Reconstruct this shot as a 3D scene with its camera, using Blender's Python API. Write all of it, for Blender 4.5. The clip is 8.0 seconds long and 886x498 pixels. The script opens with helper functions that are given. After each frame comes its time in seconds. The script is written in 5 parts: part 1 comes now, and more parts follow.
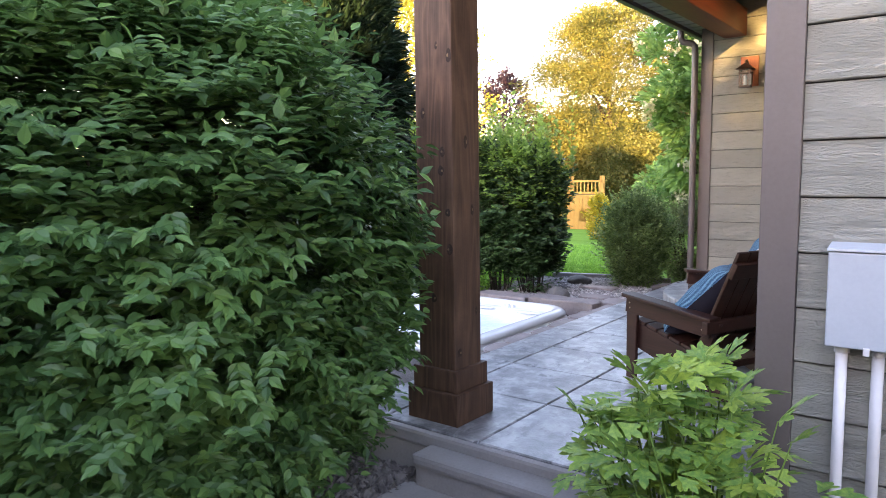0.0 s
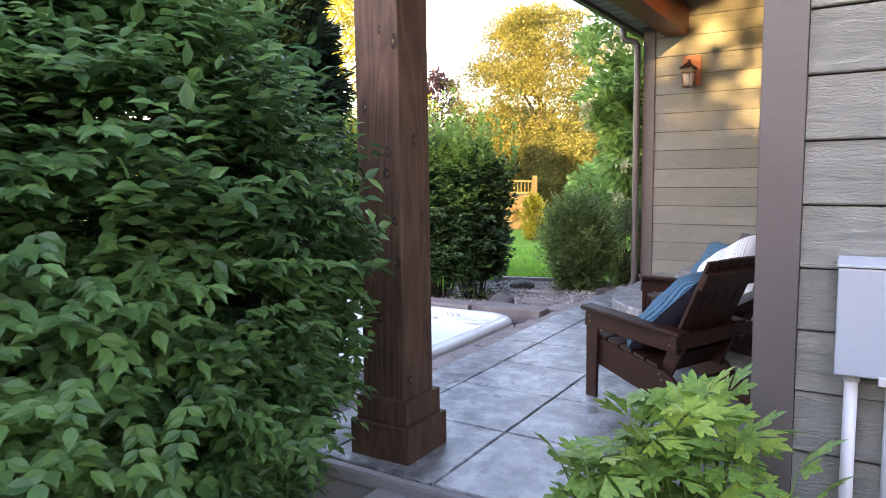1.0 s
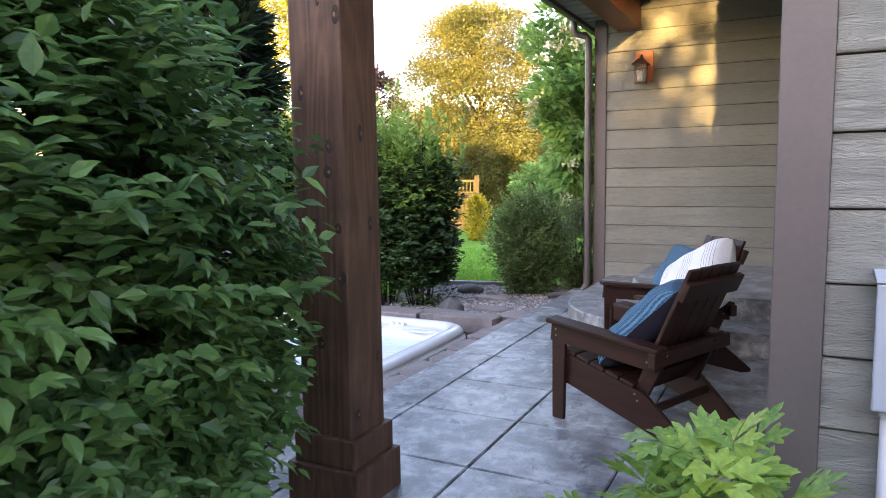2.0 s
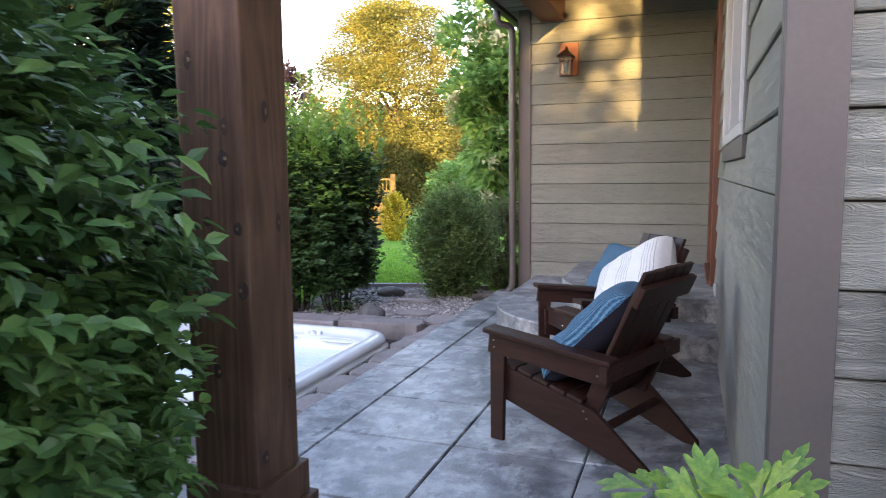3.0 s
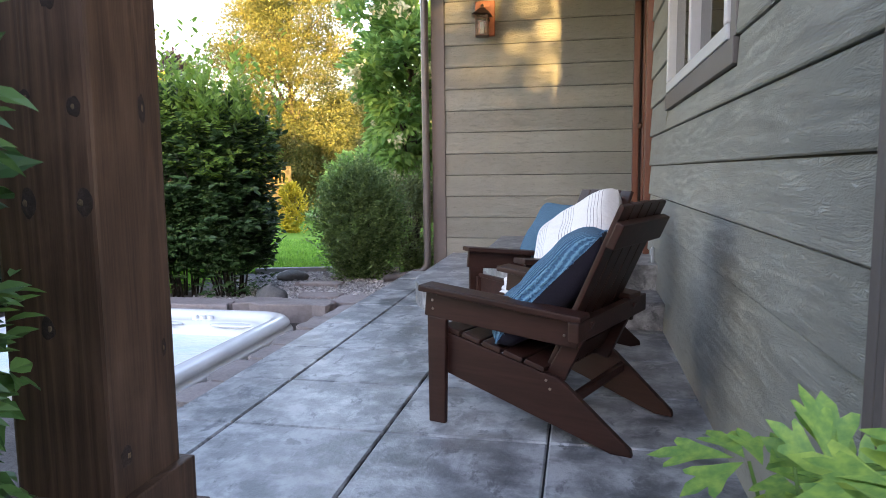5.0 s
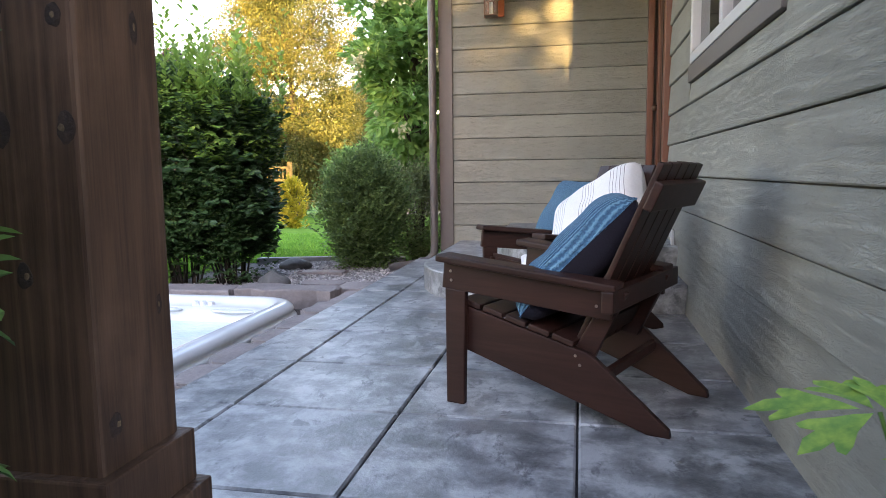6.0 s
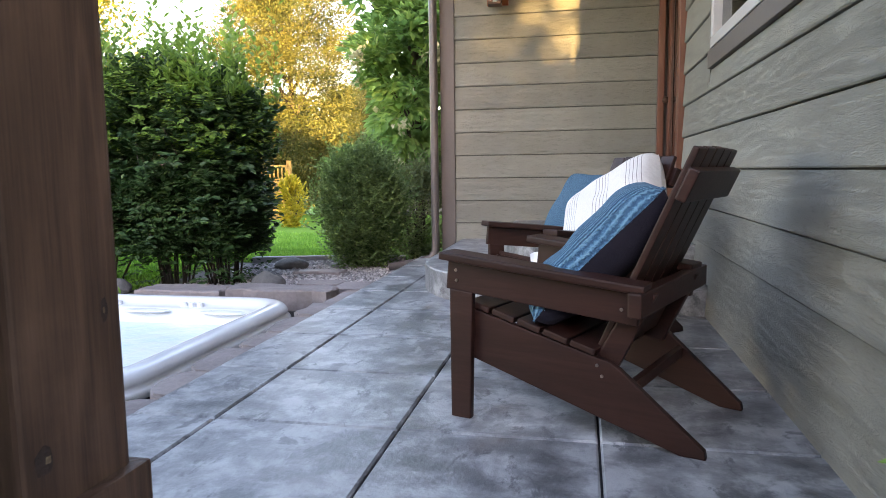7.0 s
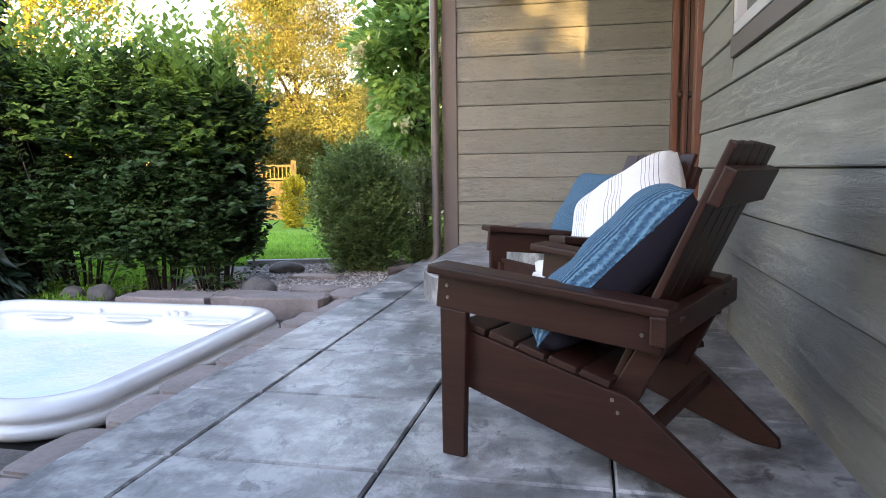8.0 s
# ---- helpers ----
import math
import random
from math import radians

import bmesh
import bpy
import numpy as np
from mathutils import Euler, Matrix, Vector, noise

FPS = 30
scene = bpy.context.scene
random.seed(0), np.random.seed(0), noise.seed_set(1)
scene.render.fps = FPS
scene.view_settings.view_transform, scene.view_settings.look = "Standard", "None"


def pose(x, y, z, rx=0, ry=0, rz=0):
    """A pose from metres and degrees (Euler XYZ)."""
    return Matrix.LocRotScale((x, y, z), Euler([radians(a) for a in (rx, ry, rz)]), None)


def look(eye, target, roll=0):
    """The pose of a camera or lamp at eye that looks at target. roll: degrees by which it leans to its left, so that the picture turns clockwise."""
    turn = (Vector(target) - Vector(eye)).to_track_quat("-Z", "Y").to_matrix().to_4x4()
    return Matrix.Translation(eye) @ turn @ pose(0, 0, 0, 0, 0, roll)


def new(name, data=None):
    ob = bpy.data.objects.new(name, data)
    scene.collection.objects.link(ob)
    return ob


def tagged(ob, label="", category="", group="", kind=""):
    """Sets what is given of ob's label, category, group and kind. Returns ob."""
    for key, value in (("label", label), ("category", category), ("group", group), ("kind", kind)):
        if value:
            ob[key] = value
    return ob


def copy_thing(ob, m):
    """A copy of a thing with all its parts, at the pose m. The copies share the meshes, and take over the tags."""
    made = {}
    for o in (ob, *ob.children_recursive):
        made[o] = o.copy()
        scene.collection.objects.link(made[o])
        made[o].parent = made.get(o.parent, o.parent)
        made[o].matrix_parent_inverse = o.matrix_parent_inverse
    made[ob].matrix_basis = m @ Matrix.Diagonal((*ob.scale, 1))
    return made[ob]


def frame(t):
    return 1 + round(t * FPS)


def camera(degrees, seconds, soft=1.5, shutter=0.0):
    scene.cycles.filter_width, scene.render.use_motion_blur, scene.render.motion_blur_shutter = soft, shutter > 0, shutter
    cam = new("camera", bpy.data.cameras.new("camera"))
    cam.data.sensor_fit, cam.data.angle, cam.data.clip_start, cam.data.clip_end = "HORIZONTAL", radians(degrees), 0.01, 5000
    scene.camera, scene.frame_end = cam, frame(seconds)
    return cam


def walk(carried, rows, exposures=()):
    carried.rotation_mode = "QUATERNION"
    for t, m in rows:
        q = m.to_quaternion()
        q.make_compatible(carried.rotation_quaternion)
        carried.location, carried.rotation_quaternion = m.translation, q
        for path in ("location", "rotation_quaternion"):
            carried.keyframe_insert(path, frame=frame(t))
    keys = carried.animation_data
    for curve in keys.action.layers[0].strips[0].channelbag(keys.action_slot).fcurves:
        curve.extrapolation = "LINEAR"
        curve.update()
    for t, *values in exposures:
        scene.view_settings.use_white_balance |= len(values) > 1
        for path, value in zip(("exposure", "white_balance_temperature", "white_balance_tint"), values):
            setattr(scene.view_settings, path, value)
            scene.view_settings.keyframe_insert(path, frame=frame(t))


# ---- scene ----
cam = camera(66.1, 8.0, soft=0.9, shutter=0.3)
PATH = [
    (0, (-0.153, 1.154, 1.271), (-1.377, 2.722, 1.062), -0.8),
    (0.5, (-0.313, 1.293, 1.28), (-1.454, 2.922, 1.069), -0.8),
    (1, (-0.466, 1.449, 1.29), (-1.526, 3.132, 1.077), -0.8),
    (2.5, (-0.864, 1.991, 1.281), (-1.679, 3.804, 1.063), -0.8),
    (3, (-0.972, 2.178, 1.253), (-1.653, 4.045, 1.032), -0.7),
    (3.5, (-1.06, 2.346, 1.205), (-1.552, 4.271, 0.98), -0.65),
    (4, (-1.138, 2.49, 1.138), (-1.539, 4.436, 0.912), -0.65),
    (4.5, (-1.21, 2.607, 1.047), (-1.603, 4.556, 0.822), -0.65),
    (6, (-1.375, 2.851, 0.825), (-1.769, 4.799, 0.599), -0.65),
    (6.5, (-1.409, 2.958, 0.791), (-1.805, 4.905, 0.564), -0.65),
    (7, (-1.436, 3.091, 0.787), (-1.831, 5.039, 0.56), -0.7),
    (7.5, (-1.444, 3.242, 0.781), (-1.844, 5.188, 0.555), -0.7),
    (8, (-1.447, 3.395, 0.786), (-1.863, 5.338, 0.558), -0.75),
]
EXPOSURES = [(0.0, 4.40, 6560, 38), (3.0, 4.12, 6400, 35), (4.5, 4.14, 6420, 33), (8.0, 4.28, 6720, 33)]
walk(cam, [(t, look(eye, target, roll)) for t, eye, target, roll in PATH], EXPOSURES)

# ---- world and sun: a low warm sun behind the camera, a bright evening sky ----
SUN_ELEV, SUN_AZ = 5.0, -7.4          # degrees; azimuth of travel, from +y towards -x being negative
sun_dir = Vector((math.sin(radians(SUN_AZ)) * math.cos(radians(SUN_ELEV)), math.cos(radians(SUN_AZ)) * math.cos(radians(SUN_ELEV)), -math.sin(radians(SUN_ELEV))))
world = bpy.data.worlds.new("world")
scene.world = world
world.use_nodes = True
wn = world.node_tree.nodes
sky = wn.new("ShaderNodeTexSky")
sky.sky_type, sky.sun_disc = "NISHITA", False
sky.sun_elevation, sky.sun_rotation = radians(SUN_ELEV), math.atan2(-sun_dir.x, -sun_dir.y)
sky.air_density, sky.dust_density, sky.ozone_density = 1.0, 0.6, 1.0
wn["Background"].inputs["Strength"].default_value = 0.15
world.node_tree.links.new(sky.outputs[0], wn["Background"].inputs["Color"])
sun_data = bpy.data.lights.new("sun", "SUN")
sun_data.energy, sun_data.angle, sun_data.color = 3.3, radians(0.6), (1.0, 0.72, 0.22)
sun = new("sun", sun_data)
sun.matrix_world = look((0, -20, 8), Vector((0, -20, 8)) + sun_dir)


# ---- materials ----
def nodes_of(name):
    m = bpy.data.materials.new(name)
    m.use_nodes = True
    return m, m.node_tree.nodes, m.node_tree.links, m.node_tree.nodes["Principled BSDF"]


def coords(n, l, stretch=(1, 1, 1), space="Object"):
    tc, mp = n.new("ShaderNodeTexCoord"), n.new("ShaderNodeMapping")
    mp.inputs["Scale"].default_value = stretch
    l.new(tc.outputs[space], mp.inputs["Vector"])
    return mp.outputs["Vector"]


def noise_at(n, l, vec, scale, detail=4.0, rough=0.55, distort=0.0):
    t = n.new("ShaderNodeTexNoise")
    t.inputs["Scale"].default_value, t.inputs["Detail"].default_value = scale, detail
    t.inputs["Roughness"].default_value, t.inputs["Distortion"].default_value = rough, distort
    l.new(vec, t.inputs["Vector"])
    return t.outputs["Fac"]


def ramp(n, l, fac, stops):
    r = n.new("ShaderNodeValToRGB")
    e = r.color_ramp.elements
    while len(e) < len(stops):
        e.new(0.5)
    for el, (p, c) in zip(e, stops):
        el.position, el.color = p, (*c, 1)
    l.new(fac, r.inputs["Fac"])
    return r.outputs["Color"]


def mixed(n, l, fac, a, b, mode="MIX"):
    m = n.new("ShaderNodeMix")
    m.data_type, m.blend_type = "RGBA", mode
    for sock, v in ((m.inputs[0], fac), (m.inputs[6], a), (m.inputs[7], b)):
        if isinstance(v, (int, float)):
            sock.default_value = v
        elif isinstance(v, tuple):
            sock.default_value = (*v, 1)
        else:
            l.new(v, sock)
    return m.outputs[2]


def bumped(n, l, bsdf, height, strength, dist=0.01):
    b = n.new("ShaderNodeBump")
    b.inputs["Strength"].default_value, b.inputs["Distance"].default_value = strength, dist
    l.new(height, b.inputs["Height"])
    l.new(b.outputs["Normal"], bsdf.inputs["Normal"])
    return b


def surface(name, dark, mid, light, rough=0.7, stretch=(1, 1, 1), coarse=2.0, fine=30.0, bump=0.3, dist=0.004, metal=0.0, vary=0.12, space="Object"):
    """A plain weathered surface: two scales of noise, a tint for each object, fine relief."""
    m, n, l, b = nodes_of(name)
    v = coords(n, l, stretch, space)
    big, small = noise_at(n, l, v, coarse, 5, 0.6), noise_at(n, l, v, fine, 5, 0.6)
    col = ramp(n, l, big, [(0.28, dark), (0.5, mid), (0.74, light)])
    col = mixed(n, l, 0.35, col, ramp(n, l, small, [(0.3, dark), (0.7, light)]))
    info = n.new("ShaderNodeObjectInfo")
    tint = ramp(n, l, info.outputs["Random"], [(0.0, (1 - vary,) * 3), (1.0, (1 + vary,) * 3)])
    l.new(mixed(n, l, 1.0, col, tint, "MULTIPLY"), b.inputs["Base Color"])
    b.inputs["Roughness"].default_value, b.inputs["Metallic"].default_value = rough, metal
    bumped(n, l, b, small, bump, dist)
    return m


def leafy(name, dark, mid, light, through_light=0.35, rough=0.45, patch=1.2, single=False):
    """Foliage: each leaf its own tint, drifts of tone over the crown, some light passing through."""
    m, n, l, b = nodes_of(name)
    geo = n.new("ShaderNodeNewGeometry")
    which = n.new("ShaderNodeObjectInfo").outputs["Random"] if single else geo.outputs["Random Per Island"]
    col = ramp(n, l, which, [(0.0, dark), (0.55, mid), (1.0, light)])
    v = coords(n, l)
    drift = noise_at(n, l, v, patch, 3, 0.6)
    col = mixed(n, l, 0.45, col, ramp(n, l, drift, [(0.35, dark), (0.65, light)]))
    l.new(col, b.inputs["Base Color"])
    b.inputs["Roughness"].default_value = rough
    b.inputs["Specular IOR Level"].default_value = 0.35
    bumped(n, l, b, noise_at(n, l, v, 90, 3), 0.15, 0.003)
    tr, mix = n.new("ShaderNodeBsdfTranslucent"), n.new("ShaderNodeMixShader")
    l.new(col, tr.inputs["Color"])
    mix.inputs[0].default_value = through_light
    l.new(b.outputs[0], mix.inputs[1])
    l.new(tr.outputs[0], mix.inputs[2])
    l.new(mix.outputs[0], n["Material Output"].inputs["Surface"])
    return m


def woody(name, dark, mid, light, along="z", grain=9.0, rough=0.55, knots=0.0, bump=0.4):
    """Stained timber with grain along one axis, and knots where wanted."""
    m, n, l, b = nodes_of(name)
    s = {"x": (0.08, 1, 1), "y": (1, 0.08, 1), "z": (1, 1, 0.08)}[along]
    v = coords(n, l, s)
    rings = noise_at(n, l, v, grain, 6, 0.65, 1.2)
    fine = noise_at(n, l, v, grain * 9, 4, 0.7)
    col = ramp(n, l, rings, [(0.3, dark), (0.5, mid), (0.72, light)])
    col = mixed(n, l, 0.3, col, ramp(n, l, fine, [(0.3, dark), (0.75, light)]))
    height = mixed(n, l, 0.5, rings, fine)
    wear = noise_at(n, l, coords(n, l), 3.0, 6, 0.7)
    col = mixed(n, l, ramp(n, l, wear, [(0.55, (0, 0, 0)), (0.8, (0.35, 0.35, 0.35))]), col, light)
    l.new(col, b.inputs["Base Color"])
    b.inputs["Roughness"].default_value = rough
    bumped(n, l, b, height, bump, 0.004)
    return m


def siding_paint(name, dark, mid, light, along):
    """Painted fibre-cement boards with a pressed wood grain."""
    m, n, l, b = nodes_of(name)
    s = {"x": (0.16, 1, 1), "y": (1, 0.16, 1)}[along]
    v = coords(n, l, s)
    info = n.new("ShaderNodeObjectInfo")
    shift = n.new("ShaderNodeVectorMath")
    shift.operation = "MULTIPLY_ADD"
    l.new(info.outputs["Random"], shift.inputs[0])
    shift.inputs[1].default_value = (7, 7, 7)
    l.new(v, shift.inputs[2])
    v = shift.outputs[0]
    rings, fine = noise_at(n, l, v, 22, 6, 0.6, 2.0), noise_at(n, l, v, 150, 3, 0.6)
    blot = noise_at(n, l, coords(n, l), 1.6, 5, 0.6)
    col = ramp(n, l, blot, [(0.3, dark), (0.5, mid), (0.7, light)])
    col = mixed(n, l, 0.05, col, ramp(n, l, rings, [(0.35, dark), (0.65, light)]))
    pore = noise_at(n, l, v, 75, 4, 0.65, 0.6)
    col = mixed(n, l, ramp(n, l, pore, [(0.32, (0.36, 0.36, 0.36)), (0.44, (0, 0, 0))]), col, tuple(0.5 * k for k in dark))
    col = mixed(n, l, ramp(n, l, pore, [(0.62, (0, 0, 0)), (0.76, (0.05, 0.05, 0.05))]), col, tuple(1.25 * k for k in light))
    tint = ramp(n, l, info.outputs["Random"], [(0.0, (0.89, 0.89, 0.89)), (1.0, (1.08, 1.08, 1.08))])
    l.new(mixed(n, l, 1.0, col, tint, "MULTIPLY"), b.inputs["Base Color"])
    b.inputs["Roughness"].default_value = 0.58
    wave = n.new("ShaderNodeMath")
    wave.operation = "PINGPONG"
    wave.inputs[1].default_value = 0.06
    l.new(rings, wave.inputs[0])
    add = n.new("ShaderNodeMath")
    add.operation = "MULTIPLY_ADD"
    add.inputs[1].default_value = 9.0
    l.new(wave.outputs[0], add.inputs[0])
    l.new(fine, add.inputs[2])
    bumped(n, l, b, add.outputs[0], 0.85, 0.0075)
    return m


M_SIDING_X = siding_paint("siding_paint_x", (0.262, 0.252, 0.210), (0.296, 0.286, 0.240), (0.328, 0.318, 0.270), "x")
M_SIDING_Y = siding_paint("siding_paint_y", (0.262, 0.252, 0.210), (0.296, 0.286, 0.240), (0.328, 0.318, 0.270), "y")
M_TRIM = surface("trim_paint", (0.084, 0.068, 0.060), (0.099, 0.080, 0.071), (0.114, 0.093, 0.083), 0.55, coarse=1.5, fine=60, bump=0.15)
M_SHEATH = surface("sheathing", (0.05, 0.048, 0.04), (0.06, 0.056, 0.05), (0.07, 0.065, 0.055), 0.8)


def stamped_concrete(name):
    """Grey stamped concrete, blotched, with shallow stone relief and dark antiquing."""
    m, n, l, b = nodes_of(name)
    v = coords(n, l)
    big, mid, fine = noise_at(n, l, v, 2.2, 8, 0.66), noise_at(n, l, v, 5.5, 10, 0.66, 0.15), noise_at(n, l, v, 70, 4)
    col = ramp(n, l, big, [(0.38, (0.085, 0.084, 0.085)), (0.5, (0.210, 0.209, 0.208)), (0.60, (0.360, 0.357, 0.350))])
    col = mixed(n, l, 0.58, col, ramp(n, l, mid, [(0.41, (0.055, 0.055, 0.057)), (0.5, (0.200, 0.199, 0.198)), (0.59, (0.46, 0.455, 0.445))]))
    vein = noise_at(n, l, coords(n, l, (1, 0.55, 1)), 11, 9, 0.7, 0.5)
    col = mixed(n, l, ramp(n, l, vein, [(0.38, (0.75, 0.75, 0.75)), (0.45, (0, 0, 0))]), col, (0.065, 0.064, 0.068))
    col = mixed(n, l, ramp(n, l, vein, [(0.57, (0, 0, 0)), (0.66, (0.55, 0.55, 0.55))]), col, (0.40, 0.395, 0.39))
    warm = noise_at(n, l, v, 3.1, 5, 0.6)
    col = mixed(n, l, ramp(n, l, warm, [(0.55, (0, 0, 0)), (0.75, (0.4, 0.4, 0.4))]), col, (0.20, 0.175, 0.165))
    info = n.new("ShaderNodeObjectInfo")
    tint = ramp(n, l, info.outputs["Random"], [(0.0, (0.9, 0.9, 0.92)), (1.0, (1.08, 1.08, 1.07))])
    l.new(mixed(n, l, 1.0, col, tint, "MULTIPLY"), b.inputs["Base Color"])
    rr = ramp(n, l, mid, [(0.3, (0.30, 0.30, 0.30)), (0.7, (0.52, 0.52, 0.52))])
    l.new(rr, b.inputs["Roughness"])
    add = n.new("ShaderNodeMath")
    add.operation = "MULTIPLY_ADD"
    add.inputs[1].default_value = 0.25
    l.new(fine, add.inputs[0])
    l.new(mid, add.inputs[2])
    b.inputs["Coat Weight"].default_value, b.inputs["Coat Roughness"].default_value = 0.16, 0.34
    bumped(n, l, b, add.outputs[0], 0.45, 0.014)
    return m


M_CONCRETE = stamped_concrete("stamped_concrete")
M_JOINT = surface("joint_grout", (0.03, 0.03, 0.033), (0.045, 0.045, 0.048), (0.06, 0.06, 0.062), 0.9)
M_STEP = surface("step_concrete", (0.20, 0.185, 0.178), (0.255, 0.238, 0.23), (0.305, 0.288, 0.28), 0.75, coarse=2.5, fine=70, bump=0.25)
M_EDGING = surface("edging_stone", (0.16, 0.132, 0.122), (0.25, 0.205, 0.19), (0.33, 0.275, 0.255), 0.8, coarse=4, fine=35, bump=0.5, dist=0.01, vary=0.2)
M_ROCK = surface("field_stone", (0.06, 0.056, 0.052), (0.10, 0.093, 0.086), (0.16, 0.148, 0.137), 0.85, coarse=6, fine=40, bump=0.6, dist=0.01, vary=0.2)
def rough_timber(name, dark, mid, light):
    """Dark-stained sawn timber: bands of grain that bend, drying checks, worn streaks."""
    m, n, l, b = nodes_of(name)
    v = coords(n, l, (1, 1, 0.11))
    rings = noise_at(n, l, v, 5.0, 2, 0.5, 0.5)
    steps = []
    for op, k in (("MULTIPLY", 26.0), ("PINGPONG", 1.0)):
        m2 = n.new("ShaderNodeMath")
        m2.operation = op
        l.new(steps[-1] if steps else rings, m2.inputs[0])
        m2.inputs[1].default_value = k
        steps.append(m2.outputs[0])
    grain = steps[-1]
    fine = noise_at(n, l, coords(n, l, (1, 1, 0.03)), 160, 4, 0.7)
    streak = noise_at(n, l, coords(n, l, (1, 1, 0.06)), 26, 5, 0.6)
    blot = noise_at(n, l, coords(n, l), 4.0, 5, 0.6)
    col = ramp(n, l, blot, [(0.3, dark), (0.55, mid), (0.75, light)])
    col = mixed(n, l, 0.42, col, ramp(n, l, grain, [(0.0, dark), (0.55, mid), (1.0, light)]))
    col = mixed(n, l, 0.3, col, ramp(n, l, fine, [(0.3, dark), (0.7, light)]))
    col = mixed(n, l, ramp(n, l, streak, [(0.70, (0, 0, 0)), (0.80, (0.45, 0.45, 0.45))]), col, light)
    col = mixed(n, l, ramp(n, l, streak, [(0.23, (0.8, 0.8, 0.8)), (0.29, (0, 0, 0))]), col, (0.004, 0.003, 0.002))
    l.new(col, b.inputs["Base Color"])
    b.inputs["Roughness"].default_value = 0.6
    b.inputs["Specular IOR Level"].default_value = 0.25
    bumped(n, l, b, mixed(n, l, 0.5, grain, fine), 0.5, 0.003)
    return m


M_POST = rough_timber("post_stain", (0.026, 0.0135, 0.0082), (0.068, 0.036, 0.022), (0.145, 0.080, 0.050))
M_BEAM = woody("beam_stain", (0.10, 0.019, 0.008), (0.155, 0.031, 0.012), (0.21, 0.047, 0.018), "y", 7.0, 0.5)
M_SOFFIT = surface("soffit_paint", (0.20, 0.19, 0.18), (0.23, 0.22, 0.21), (0.26, 0.25, 0.24), 0.6)
M_DOORWOOD = woody("door_stain", (0.075, 0.022, 0.011), (0.13, 0.040, 0.018), (0.20, 0.066, 0.03), "z", 8.0, 0.4)
M_CEIL = woody("ceiling_boards", (0.10, 0.045, 0.02), (0.15, 0.07, 0.03), (0.20, 0.10, 0.045), "y", 8.0, 0.5)
M_SPOUT = surface("downspout_paint", (0.095, 0.078, 0.073), (0.11, 0.09, 0.085), (0.125, 0.104, 0.098), 0.4, bump=0.05)
M_WHITE = surface("white_vinyl", (0.43, 0.415, 0.41), (0.47, 0.455, 0.45), (0.51, 0.495, 0.49), 0.45, bump=0.05)
M_BOX = surface("box_enamel", (0.33, 0.36, 0.39), (0.37, 0.40, 0.43), (0.40, 0.43, 0.46), 0.4, coarse=3, fine=80, bump=0.05)
M_FENCE = surface("fence_boards", (0.05, 0.04, 0.03), (0.08, 0.063, 0.048), (0.11, 0.09, 0.07), 0.85, stretch=(1, 1, 0.15), coarse=9, fine=60, bump=0.4)
M_ROOF = surface("roof_shingle", (0.06, 0.055, 0.05), (0.09, 0.08, 0.075), (0.12, 0.11, 0.10), 0.9)
M_GRASS_GROUND = surface("lawn_soil", (0.07, 0.15, 0.016), (0.10, 0.20, 0.022), (0.13, 0.245, 0.03), 0.9, coarse=0.8, fine=25, bump=0.6, dist=0.02, vary=0.0)
M_GRASS_GROUND.node_tree.nodes["Principled BSDF"].inputs["Specular IOR Level"].default_value = 0.05
M_SOIL = surface("bed_soil", (0.05, 0.04, 0.035), (0.09, 0.078, 0.07), (0.15, 0.135, 0.125), 0.95, coarse=5, fine=60, bump=0.8, dist=0.02, vary=0.0)
M_BARK = surface("bark", (0.03, 0.022, 0.016), (0.05, 0.038, 0.028), (0.08, 0.062, 0.046), 0.9, stretch=(1, 1, 0.25), coarse=12, fine=50, bump=0.8, dist=0.02)
M_LEAF_SHRUB = leafy("shrub_leaf", (0.034, 0.088, 0.032), (0.078, 0.178, 0.054), (0.162, 0.305, 0.081), 0.42, 0.36)
M_LEAF_SHRUB_ONE = leafy("shrub_leaf_single", (0.034, 0.088, 0.032), (0.078, 0.178, 0.054), (0.162, 0.305, 0.081), 0.42, 0.36, single=True)
M_LEAF_HEDGE = leafy("hedge_leaf", (0.018, 0.046, 0.015), (0.042, 0.095, 0.030), (0.085, 0.160, 0.046), 0.30)
M_LEAF_SHOOT = leafy("shoot_leaf", (0.09, 0.175, 0.03), (0.17, 0.30, 0.05), (0.28, 0.42, 0.085), 0.5)
M_LEAF_BUSH = leafy("bush_leaf", (0.046, 0.090, 0.028), (0.120, 0.205, 0.060), (0.28, 0.39, 0.13), 0.40, patch=3.0)
M_LEAF_LOOSE = leafy("olive_leaf", (0.06, 0.085, 0.03), (0.12, 0.16, 0.055), (0.22, 0.27, 0.10), 0.35)
M_LEAF_CONIFER = leafy("conifer_leaf", (0.006, 0.016, 0.009), (0.010, 0.026, 0.013), (0.018, 0.04, 0.018), 0.1)
M_LEAF_YELLOW = leafy("yellow_leaf", (0.13, 0.145, 0.014), (0.23, 0.225, 0.024), (0.33, 0.30, 0.042), 0.4)
M_LEAF_TAN = leafy("tan_leaf", (0.050, 0.072, 0.020), (0.108, 0.116, 0.030), (0.180, 0.162, 0.045), 0.42, patch=0.35)
# the far bush stands in shade: warm sunlight is put into its leaf colour
M_LEAF_SUNLIT = leafy("sunlit_tone_leaf", (0.28, 0.24, 0.012), (0.45, 0.38, 0.02), (0.6, 0.5, 0.05), 0.4)
